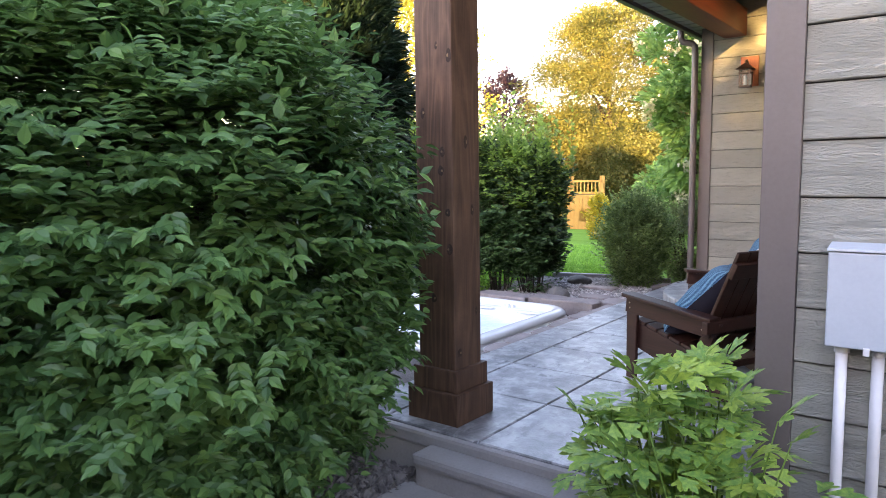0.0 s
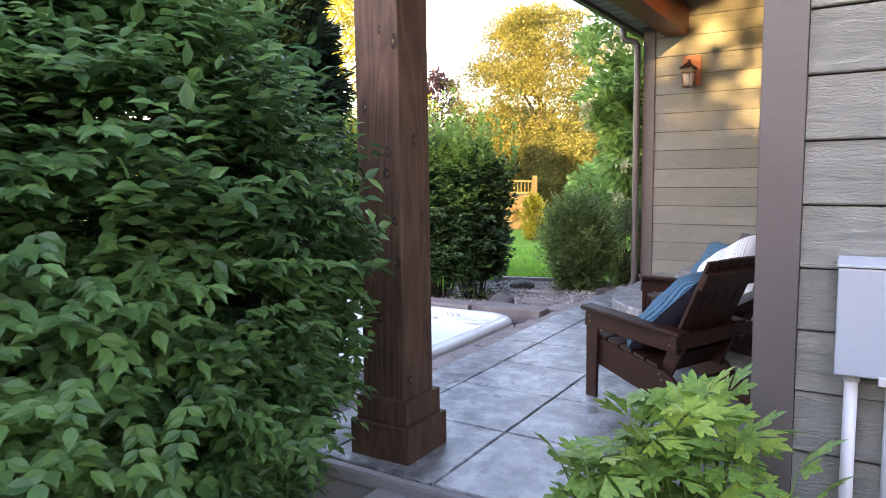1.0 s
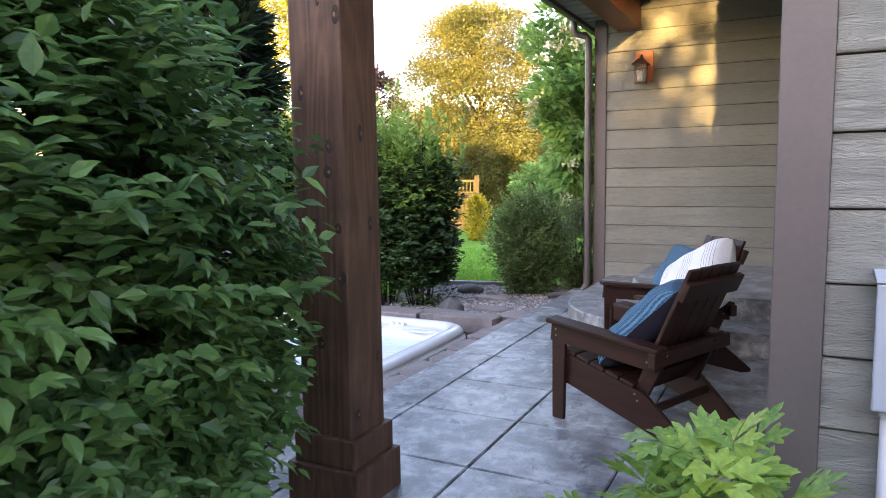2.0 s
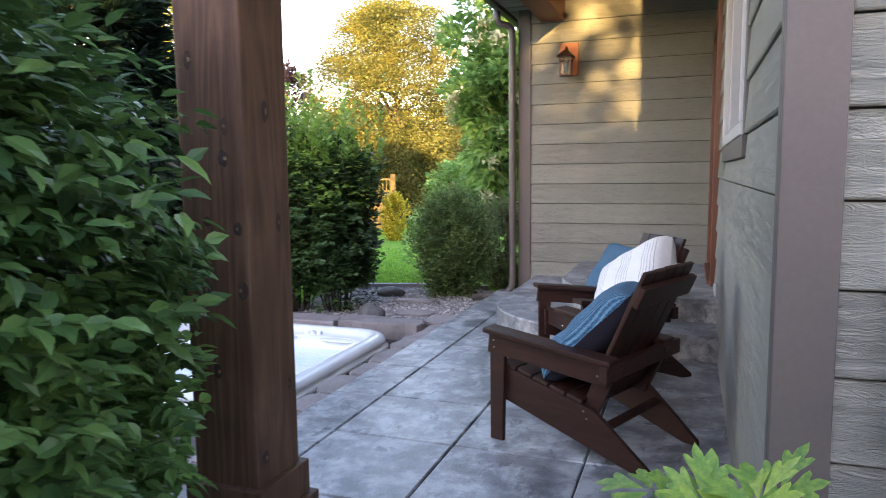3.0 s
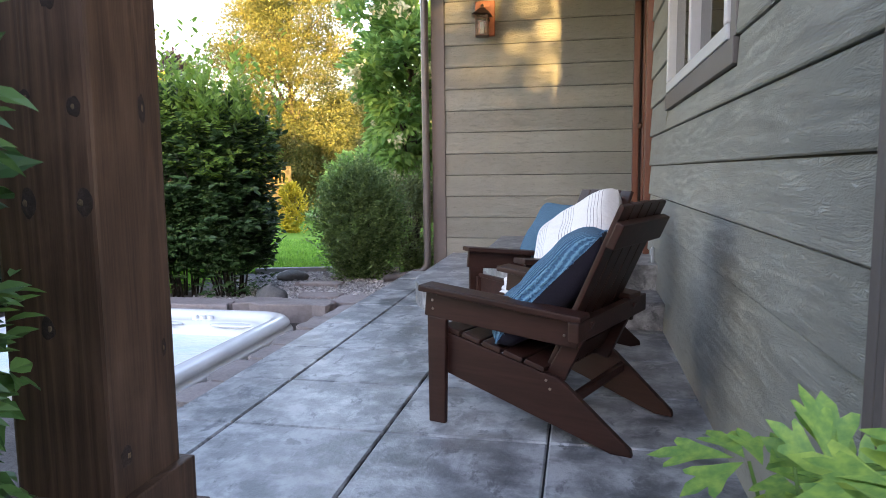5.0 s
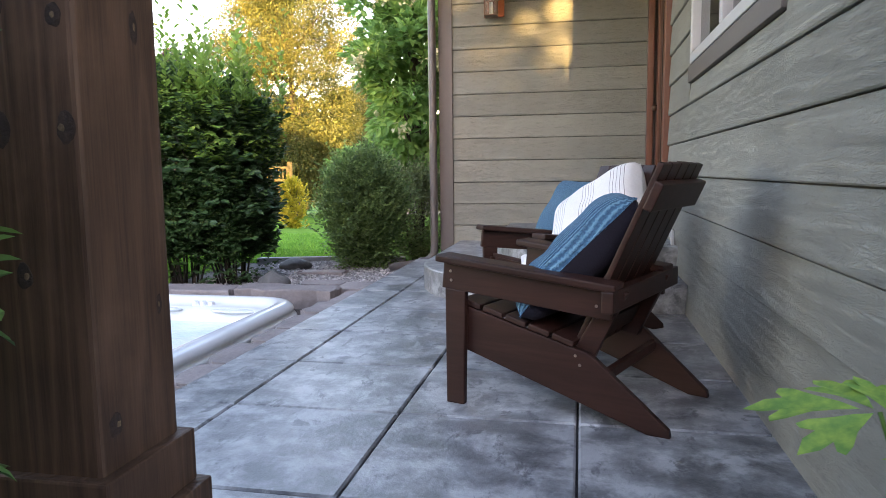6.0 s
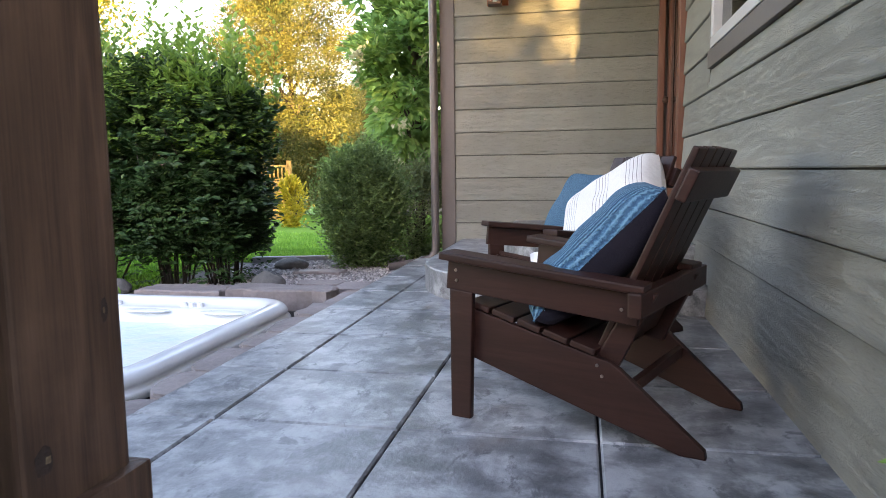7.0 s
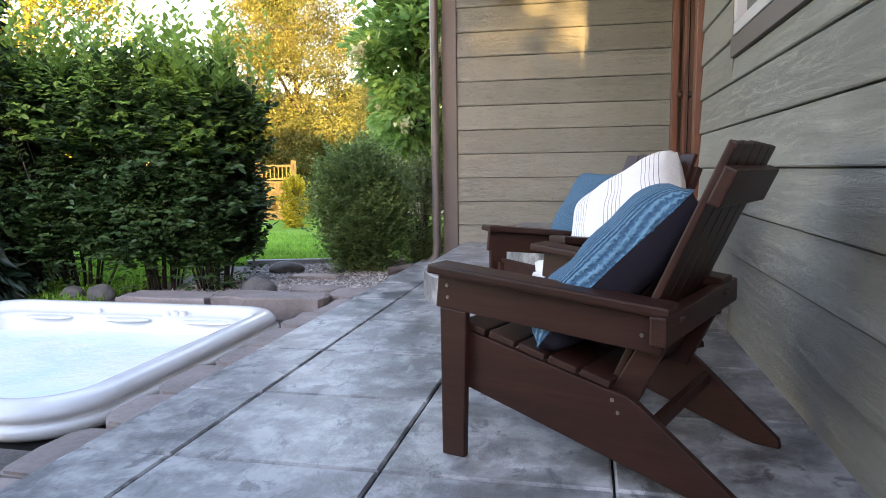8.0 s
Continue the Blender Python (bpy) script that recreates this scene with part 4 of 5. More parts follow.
def hot_tub():
    t = thing("hot_tub", "white acrylic hot tub beside the patio, full of frothy water", "hot tub")
    shell = part("shell", loft([(0.03, -0.155), (0.012, -0.15), (0.0, -0.135), (0.0, -0.115), (0.008, -0.102), (0.028, -0.098), (0.03, -0.09), (0.018, -0.08), (0.016, -0.068), (0.025, -0.05), (0.045, -0.03), (0.08, -0.02), (0.11, -0.022),
                        (0.13, -0.034), (0.145, -0.055), (0.16, -0.07), (0.20, -0.075), (0.23, -0.084), (0.25, -0.11), (0.28, -0.19), (0.36, -0.5), (0.5, -0.95)], cap=True), M_ACRYLIC, t)
    part("skirt", loft([(0.035, -1.0), (0.035, -0.15)]), M_SKIRT, t, "dark brown side skirt")
    bm = bmesh.new()
    bm.faces.new(rounded_loop(bm, 0.272, -0.165, 0.28))
    part("water", bm, M_WATER, t, "pale blue-white bubbling water")
    for x in (-4.75, -4.2, -3.65):
        bm = bmesh.new()
        bmesh.ops.create_uvsphere(bm, u_segments=20, v_segments=10, radius=1)
        bmesh.ops.transform(bm, matrix=pose(x, 6.985, -0.09) @ Matrix.Diagonal((0.17, 0.05, 0.011, 1)), verts=bm.verts)
        for f in bm.faces:
            f.smooth = True
        part("headrest", bm, M_ACRYLIC, shell)
    for x in (-3.98, -3.92, -3.86, -4.46):
        bm = bmesh.new()
        bmesh.ops.create_cone(bm, cap_ends=True, segments=16, radius1=0.024, radius2=0.019, depth=0.03, matrix=pose(x, 7.065, -0.06))
        part("knob", bm, M_ACRYLIC, shell)


hot_tub()


# ---- stones beside tub and beds ----
def rough_slab(rng, x0, x1, y0, y1, z0, z1, jag=0.02, n=5):
    """A flat stone with broken edges."""
    pts = []
    for (ax, ay), (bx, by) in (((x0, y0), (x1, y0)), ((x1, y0), (x1, y1)), ((x1, y1), (x0, y1)), ((x0, y1), (x0, y0))):
        for k in range(n):
            t = k / n
            pts.append((ax + (bx - ax) * t + rng.uniform(-jag, jag), ay + (by - ay) * t + rng.uniform(-jag, jag)))
    bm = prism(pts, (z0, z1), "z")
    top = [e for e in bm.edges if all(v.co.z > z1 - 1e-4 for v in e.verts)]
    bmesh.ops.bevel(bm, geom=top, offset=0.008, segments=1, affect="EDGES")
    for v in bm.verts:
        v.co.z += rng.uniform(-0.004, 0.004)
    return bm


def edging():
    rng = np.random.default_rng(8)
    y = 4.55
    while y < 7.9:
        ln = rng.uniform(0.30, 0.46)
        w = rng.uniform(0.13, 0.20) if y < 7.1 else rng.uniform(0.22, 0.34)
        y1, xi = y + ln - 0.02, -2.904 - w
        ca, cb, jag = rng.uniform(0.02, 0.09), rng.uniform(0.02, 0.09), rng.uniform(-0.03, 0.03)
        pts = [(-2.904, y), (-2.96, y), (xi + ca * 0.7, y + 0.005), (xi, y + ca), (xi + jag, (y + y1) / 2), (xi + 0.3 * jag, y1 - cb), (xi + cb * 0.7, y1 - 0.005), (-2.96, y1), (-2.904, y1)]
        bm = prism(pts, (-0.16, -0.022 + rng.uniform(-0.012, 0.008)), "z")
        zt = max(v.co.z for v in bm.verts)
        bmesh.ops.bevel(bm, geom=[e for e in bm.edges if all(v.co.z > zt - 1e-4 for v in e.verts)], offset=0.009, segments=2, affect="EDGES")
        tagged(link_mesh("edging_stone", bm, M_EDGING), "flat mauve-brown edging stone between patio and tub", "stone", "edging stones along the patio")
        y += ln
    for x0, x1, z in ((-4.50, -3.86, -0.012), (-3.83, -3.08, 0.006)):
        tagged(link_mesh("stone_slab", rough_slab(rng, x0, x1, 7.29, 7.54, -0.17, z, 0.025, 6), M_EDGING), "rough brown stone slab lying along the tub's end", "stone", "slabs behind the tub")
    for x, y, sx, sy in ((-3.5, 8.25, 0.20, 0.10), (-3.75, 8.85, 0.22, 0.08)):
        tagged(link_mesh("flagstone", rough_slab(rng, x - sx, x + sx, y - sy, y + sy, -0.15, -0.092, 0.03, 4), M_EDGING), "flat grey stone lying in the gravel bed", "stone", "flat stones in the bed")


edging()


def boulder(x, y, z, sx, sy, sz, seed, label):
    bm = bmesh.new()
    bmesh.ops.create_icosphere(bm, subdivisions=3, radius=1)
    for v in bm.verts:
        k = 1 + 0.22 * noise.noise(v.co * 1.3 + Vector((seed, 0, 0))) + 0.06 * noise.noise(v.co * 4 + Vector((0, seed, 0)))
        v.co = Vector((x + sx * k * v.co.x, y + sy * k * v.co.y, z + sz * k * v.co.z))
    for f in bm.faces:
        f.smooth = True
    tagged(link_mesh("boulder", bm, M_ROCK), label, "rock", "rocks in the bed")


boulder(-3.79, 7.88, -0.075, 0.14, 0.10, 0.115, 1, "rounded brown-grey rock in front of the hedge")
boulder(-4.15, 9.15, -0.09, 0.16, 0.10, 0.07, 4, "low pale grey rock at the lawn's edge")
boulder(-4.98, 7.75, -0.09, 0.11, 0.09, 0.07, 7, "dark grey rock under the hedge")
boulder(-5.25, 7.78, -0.1, 0.09, 0.08, 0.06, 9, "dark grey rock under the hedge")


def scatter_stones(name, rng, n, where, size, material, label, flat=0.45):
    """Many small angular stones in one mesh."""
    oct_v = np.array([(1, 0, 0), (-1, 0, 0), (0, 1, 0), (0, -1, 0), (0, 0, 1), (0, 0, -1)], float)
    oct_f = np.array([(0, 2, 4), (2, 1, 4), (1, 3, 4), (3, 0, 4), (2, 0, 5), (1, 2, 5), (3, 1, 5), (0, 3, 5)])
    pts = where(rng, n)
    n = len(pts)
    a = rng.uniform(0, 6.28, n)
    s = size * rng.uniform(0.5, 1.4, (n, 1, 1)) * rng.uniform(0.6, 1.3, (n, 1, 3)) * np.array([1, 0.7, flat])
    v = (oct_v[None] + rng.normal(0, 0.18, (n, 6, 3))) * s
    tilt = rng.normal(0, 0.3, n)
    v = np.stack([v[..., 0], v[..., 1], v[..., 2] + v[..., 0] * tilt[:, None]], -1)
    c, sn = np.cos(a)[:, None], np.sin(a)[:, None]
    v = np.stack([v[..., 0] * c - v[..., 1] * sn, v[..., 0] * sn + v[..., 1] * c, v[..., 2]], -1) + pts[:, None]
    f = oct_f[None] + (np.arange(n) * 6)[:, None, None]
    me = bpy.data.meshes.new(name)
    me.from_pydata(v.reshape(-1, 3).tolist(), [], f.reshape(-1, 3).tolist())
    me.materials.append(material)
    return tagged(new(name, me), label, "gravel", kind="stuff")


def bed_behind(rng, n):
    p = np.stack([rng.uniform(-4.6, -2.93, n), rng.uniform(7.55, 9.75, n), np.full(n, -0.125)], 1)
    return p


def bed_front(rng, n):
    return np.stack([rng.uniform(-3.3, -2.27, n), rng.uniform(3.0, 3.72, n), np.full(n, -0.235)], 1)


def island_tint(m):
    n, l = m.node_tree.nodes, m.node_tree.links
    b = n["Principled BSDF"]
    src = b.inputs["Base Color"].links[0].from_socket
    geo = n.new("ShaderNodeNewGeometry")
    tint = ramp(n, l, geo.outputs["Random Per Island"], [(0.0, (0.5, 0.5, 0.5)), (1.0, (1.5, 1.5, 1.5))])
    l.new(mixed(n, l, 1.0, src, tint, "MULTIPLY"), b.inputs["Base Color"])


island_tint(M_CHIP), island_tint(M_DARKROCK)
scatter_stones("gravel_bed", np.random.default_rng(31), 9000, bed_behind, 0.026, M_CHIP, "pale grey-brown stone chips in the bed behind the tub")
scatter_stones("river_gravel", np.random.default_rng(32), 2600, bed_front, 0.028, M_DARKROCK, "dark rounded gravel below the shrub", 0.7)


def lawn():
    rng = np.random.default_rng(41)
    n = 26000
    p = np.stack([rng.uniform(-8.5, -3.9, n), 9.55 + 7.5 * rng.uniform(0, 1, n) ** 1.6, np.zeros(n)], 1)
    p = p[(p[:, 1] > 9.75) | (p[:, 0] < -4.7)]
    p = np.concatenate([p, np.stack([rng.uniform(-7.5, -4.9, 7000), rng.uniform(7.6, 9.6, 7000), np.zeros(7000)], 1)])
    p[:, 2] = [ground_height(x, y) - 0.005 for x, y, _ in p]
    way = np.array([0, 0, 1.0]) + rng.normal(0, 0.45, p.shape)
    leaves("lawn_grass", p, way, rng.normal(0, 1, p.shape), rng.uniform(0.035, 0.075, len(p)), LEAF_NARROW, M_BLADE, None, "short bright green lawn grass")
    curb = link_mesh("lawn_curb", prism([(-4.75, 9.52), (-4.0, 9.74), (-3.2, 9.80), (-3.2, 9.86), (-4.0, 9.80), (-4.75, 9.60)], (-0.2, -0.07), "z", 0.008), M_STEP)
    tagged(curb, "low grey concrete border along the lawn", "curb", kind="structure")


lawn()


# ---- adirondack chairs: x runs from the arms' fronts to the back, y across, z up ----
def adirondack(at, label):
    c = thing("adirondack_chair", label, "chair", "chairs on the patio", at=at)
    W, FLARE = 0.70, 4.5
    slope = math.atan2(0.065, 0.64)

    def tilted(lo, hi, pivot_z, ang, bevel=0.006):
        return box(lo, hi, bevel, pose(0, 0, pivot_z) @ Matrix.Rotation(ang, 4, "Y"))
    def flared(name, bm, s):
        ob = part(name, bm, M_CHAIR, c)
        ob.matrix_basis = pose(0, W * s, 0, 0, 0, -FLARE if s else FLARE) @ pose(0, -W * s, 0)
        return ob
    for y0, y1, s in ((0.0, 0.10, 0), (W - 0.10, W, 1)):
        flared("armrest", tilted((0.0, y0, -0.026), (0.645, y1, 0.0), 0.537, slope, 0.007), s)
        ry = (0.022, 0.046) if s == 0 else (W - 0.046, W - 0.022)
        rail = flared("arm_rail", tilted((0.025, ry[0], -0.118), (0.635, ry[1], -0.027), 0.537, slope, 0.005), s)
        ly = (0.0465, 0.072) if s == 0 else (W - 0.072, W - 0.0465)
        leg_y = (0.022, 0.0465) if s == 0 else (W - 0.0465, W - 0.022)
        flared("leg", prism([(0.028, 0.0), (0.098, 0.0), (0.108, 0.41), (0.026, 0.418)], leg_y, "y", 0.005), s)
        side = flared("side_board", prism([(0.06, 0.20), (0.10, 0.195), (0.735, 0.0), (0.805, 0.0), (0.80, 0.025), (0.565, 0.222), (0.535, 0.24), (0.49, 0.25), (0.06, 0.365)], ly, "y", 0.005), s)
        post_y = (0.0725, 0.10) if s == 0 else (W - 0.10, W - 0.0725)
        flared("rear_leg", prism([(0.47, 0.21), (0.545, 0.20), (0.66, 0.44), (0.60, 0.45)], post_y, "y", 0.005), s)
        oy = 0.0205 if s == 0 else W - 0.0205
        for x, z in ((0.05, 0.478), (0.052, 0.446), (0.60, 0.432), (0.575, 0.40)):
            bm = bmesh.new()
            bmesh.ops.create_cone(bm, cap_ends=True, segments=10, radius1=0.0055, radius2=0.0045, depth=0.004, matrix=pose(x, oy, z, 90))
            part("screw", bm, M_SCREW, rail)
        sy = 0.045 if s == 0 else W - 0.045
        for x, z in ((0.50, 0.225), (0.515, 0.195)):
            bm = bmesh.new()
            bmesh.ops.create_cone(bm, cap_ends=True, segments=10, radius1=0.0055, radius2=0.0045, depth=0.004, matrix=pose(x, sy, z, 90))
            part("screw", bm, M_SCREW, side)
    part("apron", box((0.075, 0.0725, 0.27), (0.098, W - 0.0725, 0.372), 0.005), M_CHAIR, c)
    ang = math.atan2(0.115, 0.43)
    for k in range(5):
        part("seat_slat", box((0.0 + 0.088 * k, 0.055 + 0.006 * k, 0.0), (0.080 + 0.088 * k, W - 0.055 - 0.006 * k, 0.02), 0.005, pose(0.07, 0, 0.364) @ Matrix.Rotation(ang, 4, "Y")), M_CHAIR, c)
    lean = math.atan(0.45)
    back = pose(0.450, 0, 0.215) @ Matrix.Rotation(lean, 4, "Y")
    for k in range(5):
        y = 0.132 + 0.0915 * k
        part("back_slat", box((0.0, y, 0.0), (0.02, y + 0.0865, 0.698 - 0.002 * abs(k - 2)), 0.005, back), M_CHAIR, c)
    part("back_brace", box((0.0205, 0.110, 0.548), (0.052, 0.606, 0.642), 0.006, back), M_CHAIR, c)
    part("low_brace", box((0.021, 0.14, 0.06), (0.045, 0.56, 0.14), 0.005, back), M_CHAIR, c)
    part("rear_rail", box((0.60, 0.03, 0.385), (0.64, W + 0.012, 0.455), 0.006), M_CHAIR, c)
    part("cross_brace", box((0.575, 0.117, 0.150), (0.60, W - 0.117, 0.185), 0.005, None), M_CHAIR, c)
    return c


CHAIR_A, CHAIR_B = pose(-1.873, 5.172, 0, 0, 0, -23.5), pose(-1.53, 5.95, 0, 0, 0, 35)
chair_a = adirondack(CHAIR_A, "dark brown painted wooden adirondack chair on the patio")
copy_thing(chair_a, CHAIR_B)


def pillow(at, w, h, t, front, back, label, seed, fringe=False):
    p = thing("pillow", label, "pillow", "pillows on the chairs", at=at)
    n = 26
    for name, sgn, mat in (("front_cover", 1, front), ("back_cover", -1, back)):
        bm = bmesh.new()
        grid = []
        for j in range(n + 1):
            row = []
            for i in range(n + 1):
                u, v = 2 * i / n - 1, 2 * j / n - 1
                puff = ((1 - u ** 4) * (1 - v ** 4)) ** 0.55
                x = w / 2 * u * (1 - 0.10 * (1 - v * v) * abs(u) ** 3)
                y = h / 2 * v * (1 - 0.10 * (1 - u * u) * abs(v) ** 3)
                x, y = x * (1 - 0.09 * (u * v) ** 4), y * (1 - 0.09 * (u * v) ** 4)
                wr = 0.020 * noise.noise(Vector((x * 7 + seed, y * 7, sgn * 2))) * puff
                sag = 0.03 * noise.noise(Vector((x * 2.5 + seed, y * 2.5, 5)))
                row.append(bm.verts.new((x, y, sgn * t / 2 * puff + wr + sag)))
            grid.append(row)
        for j in range(n):
            for i in range(n):
                f = (grid[j][i], grid[j][i + 1], grid[j + 1][i + 1], grid[j + 1][i])
                bm.faces.new(f if sgn > 0 else f[::-1]).smooth = True
        cover = part(name, bm, mat, p)
        face = cover if sgn > 0 else face
    if fringe:
        rng = np.random.default_rng(seed + 60)
        k = 1100
        side, t = rng.integers(0, 4, k), rng.uniform(-1, 1, k)
        u, v = np.where(side < 2, np.where(side == 0, 1, -1), t), np.where(side < 2, t, np.where(side == 2, 1, -1))
        x = w / 2 * u * (1 - 0.10 * (1 - v * v) * np.abs(u) ** 3)
        y = h / 2 * v * (1 - 0.10 * (1 - u * u) * np.abs(v) ** 3)
        x, y = x * (1 - 0.09 * (u * v) ** 4), y * (1 - 0.09 * (u * v) ** 4)
        z = [0.03 * noise.noise(Vector((a * 2.5 + seed, b * 2.5, 5))) for a, b in zip(x, y)]
        way = np.stack([np.where(side < 2, u, 0), np.where(side < 2, 0, v), np.full(k, 0.3)], 1) + rng.normal(0, 0.45, (k, 3))
        leaves("fringe", np.stack([x * 0.985, y * 0.985, z], 1), way, rng.normal(0, 1, (k, 3)), rng.uniform(0.005, 0.012, k), LEAF_NARROW, front, face)
    return p


# ribbed blue pillow with a navy back on the first chair; white striped and blue ones on the second
blue_a = pillow(CHAIR_A @ pose(0.405, 0.345, 0.52, 0, 0, 15) @ Matrix.Rotation(radians(-49), 4, "Y") @ pose(0, 0, 0, 0, 0, 4), 0.58, 0.52, 0.20, M_BLUE, M_NAVY, "ribbed blue pillow with a dark navy back, leaning in the chair", 1, True)
white_b = pillow(CHAIR_B @ pose(0.465, 0.235, 0.565) @ Matrix.Rotation(radians(-50), 4, "Y") @ pose(0, 0, 0, 0, 0, 40), 0.58, 0.58, 0.26, M_STRIPE, M_CLOTH, "white pillow with thin dark stripes leaning in the chair", 2)
blue_b = pillow(CHAIR_B @ pose(0.525, 0.60, 0.57) @ Matrix.Rotation(radians(-60), 4, "Y"), 0.48, 0.46, 0.12, M_BLUE, M_BLUE, "plain blue pillow behind the white one", 3)


def tassel():
    rng = np.random.default_rng(6)
    t = thing("white_cloth", "crumpled white cloth lying on the second chair's seat", "cloth", at=CHAIR_B @ pose(0.085, 0.24, 0.372))
    bm = bmesh.new()
    bmesh.ops.create_icosphere(bm, subdivisions=3, radius=1)
    for v in bm.verts:
        k = 1 + 0.5 * noise.noise(v.co * 2.2)
        v.co = Vector((0.07 * k * v.co.x, 0.055 * k * v.co.y, 0.012 + 0.035 * k * v.co.z - (0.035 if v.co.x < -0.55 else 0.0)))
    part("fold", bm, M_CLOTH, t)


tassel()


# ---- wall lantern ----
def lantern():
    t = thing("wall_lantern", "bronze carriage lantern on a red-stained block on the house wall", "lamp")
    part("mounting_block", box((-2.255, 9.198, 2.215), (-2.07, 9.232, 2.535), 0.006), M_PLATE, t)
    cx, cy = -2.175, 9.105
    part("base", box((cx - 0.058, cy - 0.058, 2.195), (cx + 0.058, cy + 0.058, 2.212), 0.004), M_COPPER, t)
    for sx in (-1, 1):
        for sy in (-1, 1):
            part("corner_bar", box((cx + sx * 0.05 - 0.006, cy + sy * 0.05 - 0.006, 2.2125), (cx + sx * 0.05 + 0.006, cy + sy * 0.05 + 0.006, 2.385), 0.001), M_COPPER, t)
    glass = part("glass", box((cx - 0.043, cy - 0.043, 2.2125), (cx + 0.043, cy + 0.043, 2.384)), M_LAMPGLASS, t)
    bm = bmesh.new()
    bmesh.ops.create_cone(bm, cap_ends=True, segments=16, radius1=0.018, radius2=0.016, depth=0.10, matrix=pose(cx, cy, 2.27))
    part("candle", bm, M_CLOTH, glass, "white candle tube")
    bm = bmesh.new()
    bmesh.ops.create_cone(bm, cap_ends=True, segments=4, radius1=0.12, radius2=0.025, depth=0.065, matrix=pose(cx, cy, 2.4185, 0, 0, 45))
    cap = part("roof", bm, M_COPPER, t)
    part("band", box((cx - 0.062, cy - 0.062, 2.345), (cx + 0.062, cy + 0.062, 2.3535), 0.001), M_COPPER, t)
    bm = bmesh.new()
    bmesh.ops.create_uvsphere(bm, u_segments=12, v_segments=8, radius=0.016, matrix=pose(cx, cy, 2.468))
    part("finial", bm, M_COPPER, cap)
    bm = bmesh.new()
    add_tube(bm, [(cx, cy, 2.46), (cx, cy + 0.03, 2.49), (cx, cy + 0.075, 2.47), (cx, 9.20, 2.42)], 0.008, 8)
    part("arm", bm, M_COPPER, t)


lantern()


# ---- window and door in the side wall ----
def window():
    w = thing("window_1", "white-framed two-pane window with a brown-grey sill board", "window", kind="structure")
    x = -0.785
    y0, y1, z0, z1 = WIN_Y[0], WIN_Y[1], WIN_Z[0], WIN_Z[1]
    part("window_sill", box((-0.792, y0 - 0.085, z0 - 0.09), (-0.762, y1 + 0.085, z0 - 0.002), 0.004), M_TRIM, w, "brown-grey board below the window")
    part("casing", box((x, y0 - 0.085, z0), (-0.762, y0 + 0.0, z1 + 0.09), 0.004), M_TRIM, w)
    part("casing", box((x, y1, z0), (-0.762, y1 + 0.085, z1 + 0.09), 0.004), M_TRIM, w)
    part("casing", box((x, y0 + 0.001, z1), (-0.762, y1 - 0.001, z1 + 0.09), 0.004), M_TRIM, w)
    mid = (y0 + y1) / 2
    part("window_frame", box((-0.797, y0 + 0.002, z0 + 0.001), (-0.70, y1 - 0.002, z0 + 0.055), 0.006), M_WHITE, w)
    part("window_frame", box((-0.797, y0 + 0.002, z1 - 0.06), (-0.70, y1 - 0.002, z1 - 0.001), 0.006), M_WHITE, w)
    for a, b in ((y0 + 0.002, y0 + 0.055), (mid - 0.03, mid + 0.03), (y1 - 0.055, y1 - 0.002)):
        part("window_frame", box((-0.7975, a, z0 + 0.0555), (-0.70, b, z1 - 0.061), 0.006), M_WHITE, w)
    for a, b in ((y0 + 0.055, mid - 0.03), (mid + 0.03, y1 - 0.055)):
        part("pane", box((-0.752, a - 0.01, z0 + 0.045), (-0.746, b + 0.01, z1 - 0.05)), M_GLASS, w)


window()


def door():
    d = thing("door_1", "red-brown stained wooden house door with glass at the top of the steps", "door", kind="structure")
    y0, y1, z0, z1 = DOOR_Y[0], DOOR_Y[1], DOOR_Z[0], DOOR_Z[1]
    part("jamb", box((-0.815, y0 - 0.10, z0), (-0.7605, y0, z1 + 0.1), 0.006), M_DOORWOOD, d)
    part("jamb", box((-0.815, y1 - 0.03, z0), (-0.7605, y1 + 0.045, z1 + 0.1), 0.006), M_DOORWOOD, d)
    part("head", box((-0.814, y0 + 0.001, z1 - 0.02), (-0.7605, y1 - 0.031, z1 + 0.1), 0.006), M_DOORWOOD, d)
    part("threshold", box((-0.84, y0 + 0.001, z0), (-0.62, y1 - 0.031, z0 + 0.03), 0.005), M_DOORWOOD, d)
    part("leaf_panel", box((-0.74, y0 + 0.002, z0 + 0.032), (-0.70, y1 - 0.032, z0 + 0.35), 0.004), M_DOORWOOD, d)
    for a, b in ((y0 + 0.002, y0 + 0.12), (y1 - 0.15, y1 - 0.032)):
        stile = part("stile", box((-0.74, a, z0 + 0.351), (-0.70, b, z1 - 0.022), 0.004), M_DOORWOOD, d)
    part("pane", box((-0.724, y0 + 0.12, z0 + 0.352), (-0.717, y1 - 0.15, z1 - 0.022)), M_GLASS, d)
    bm = bmesh.new()
    bmesh.ops.create_uvsphere(bm, u_segments=14, v_segments=8, radius=0.028, matrix=pose(-0.755, y1 - 0.09, 1.35))
    part("door_handle", bm, M_COPPER, stile)


door()


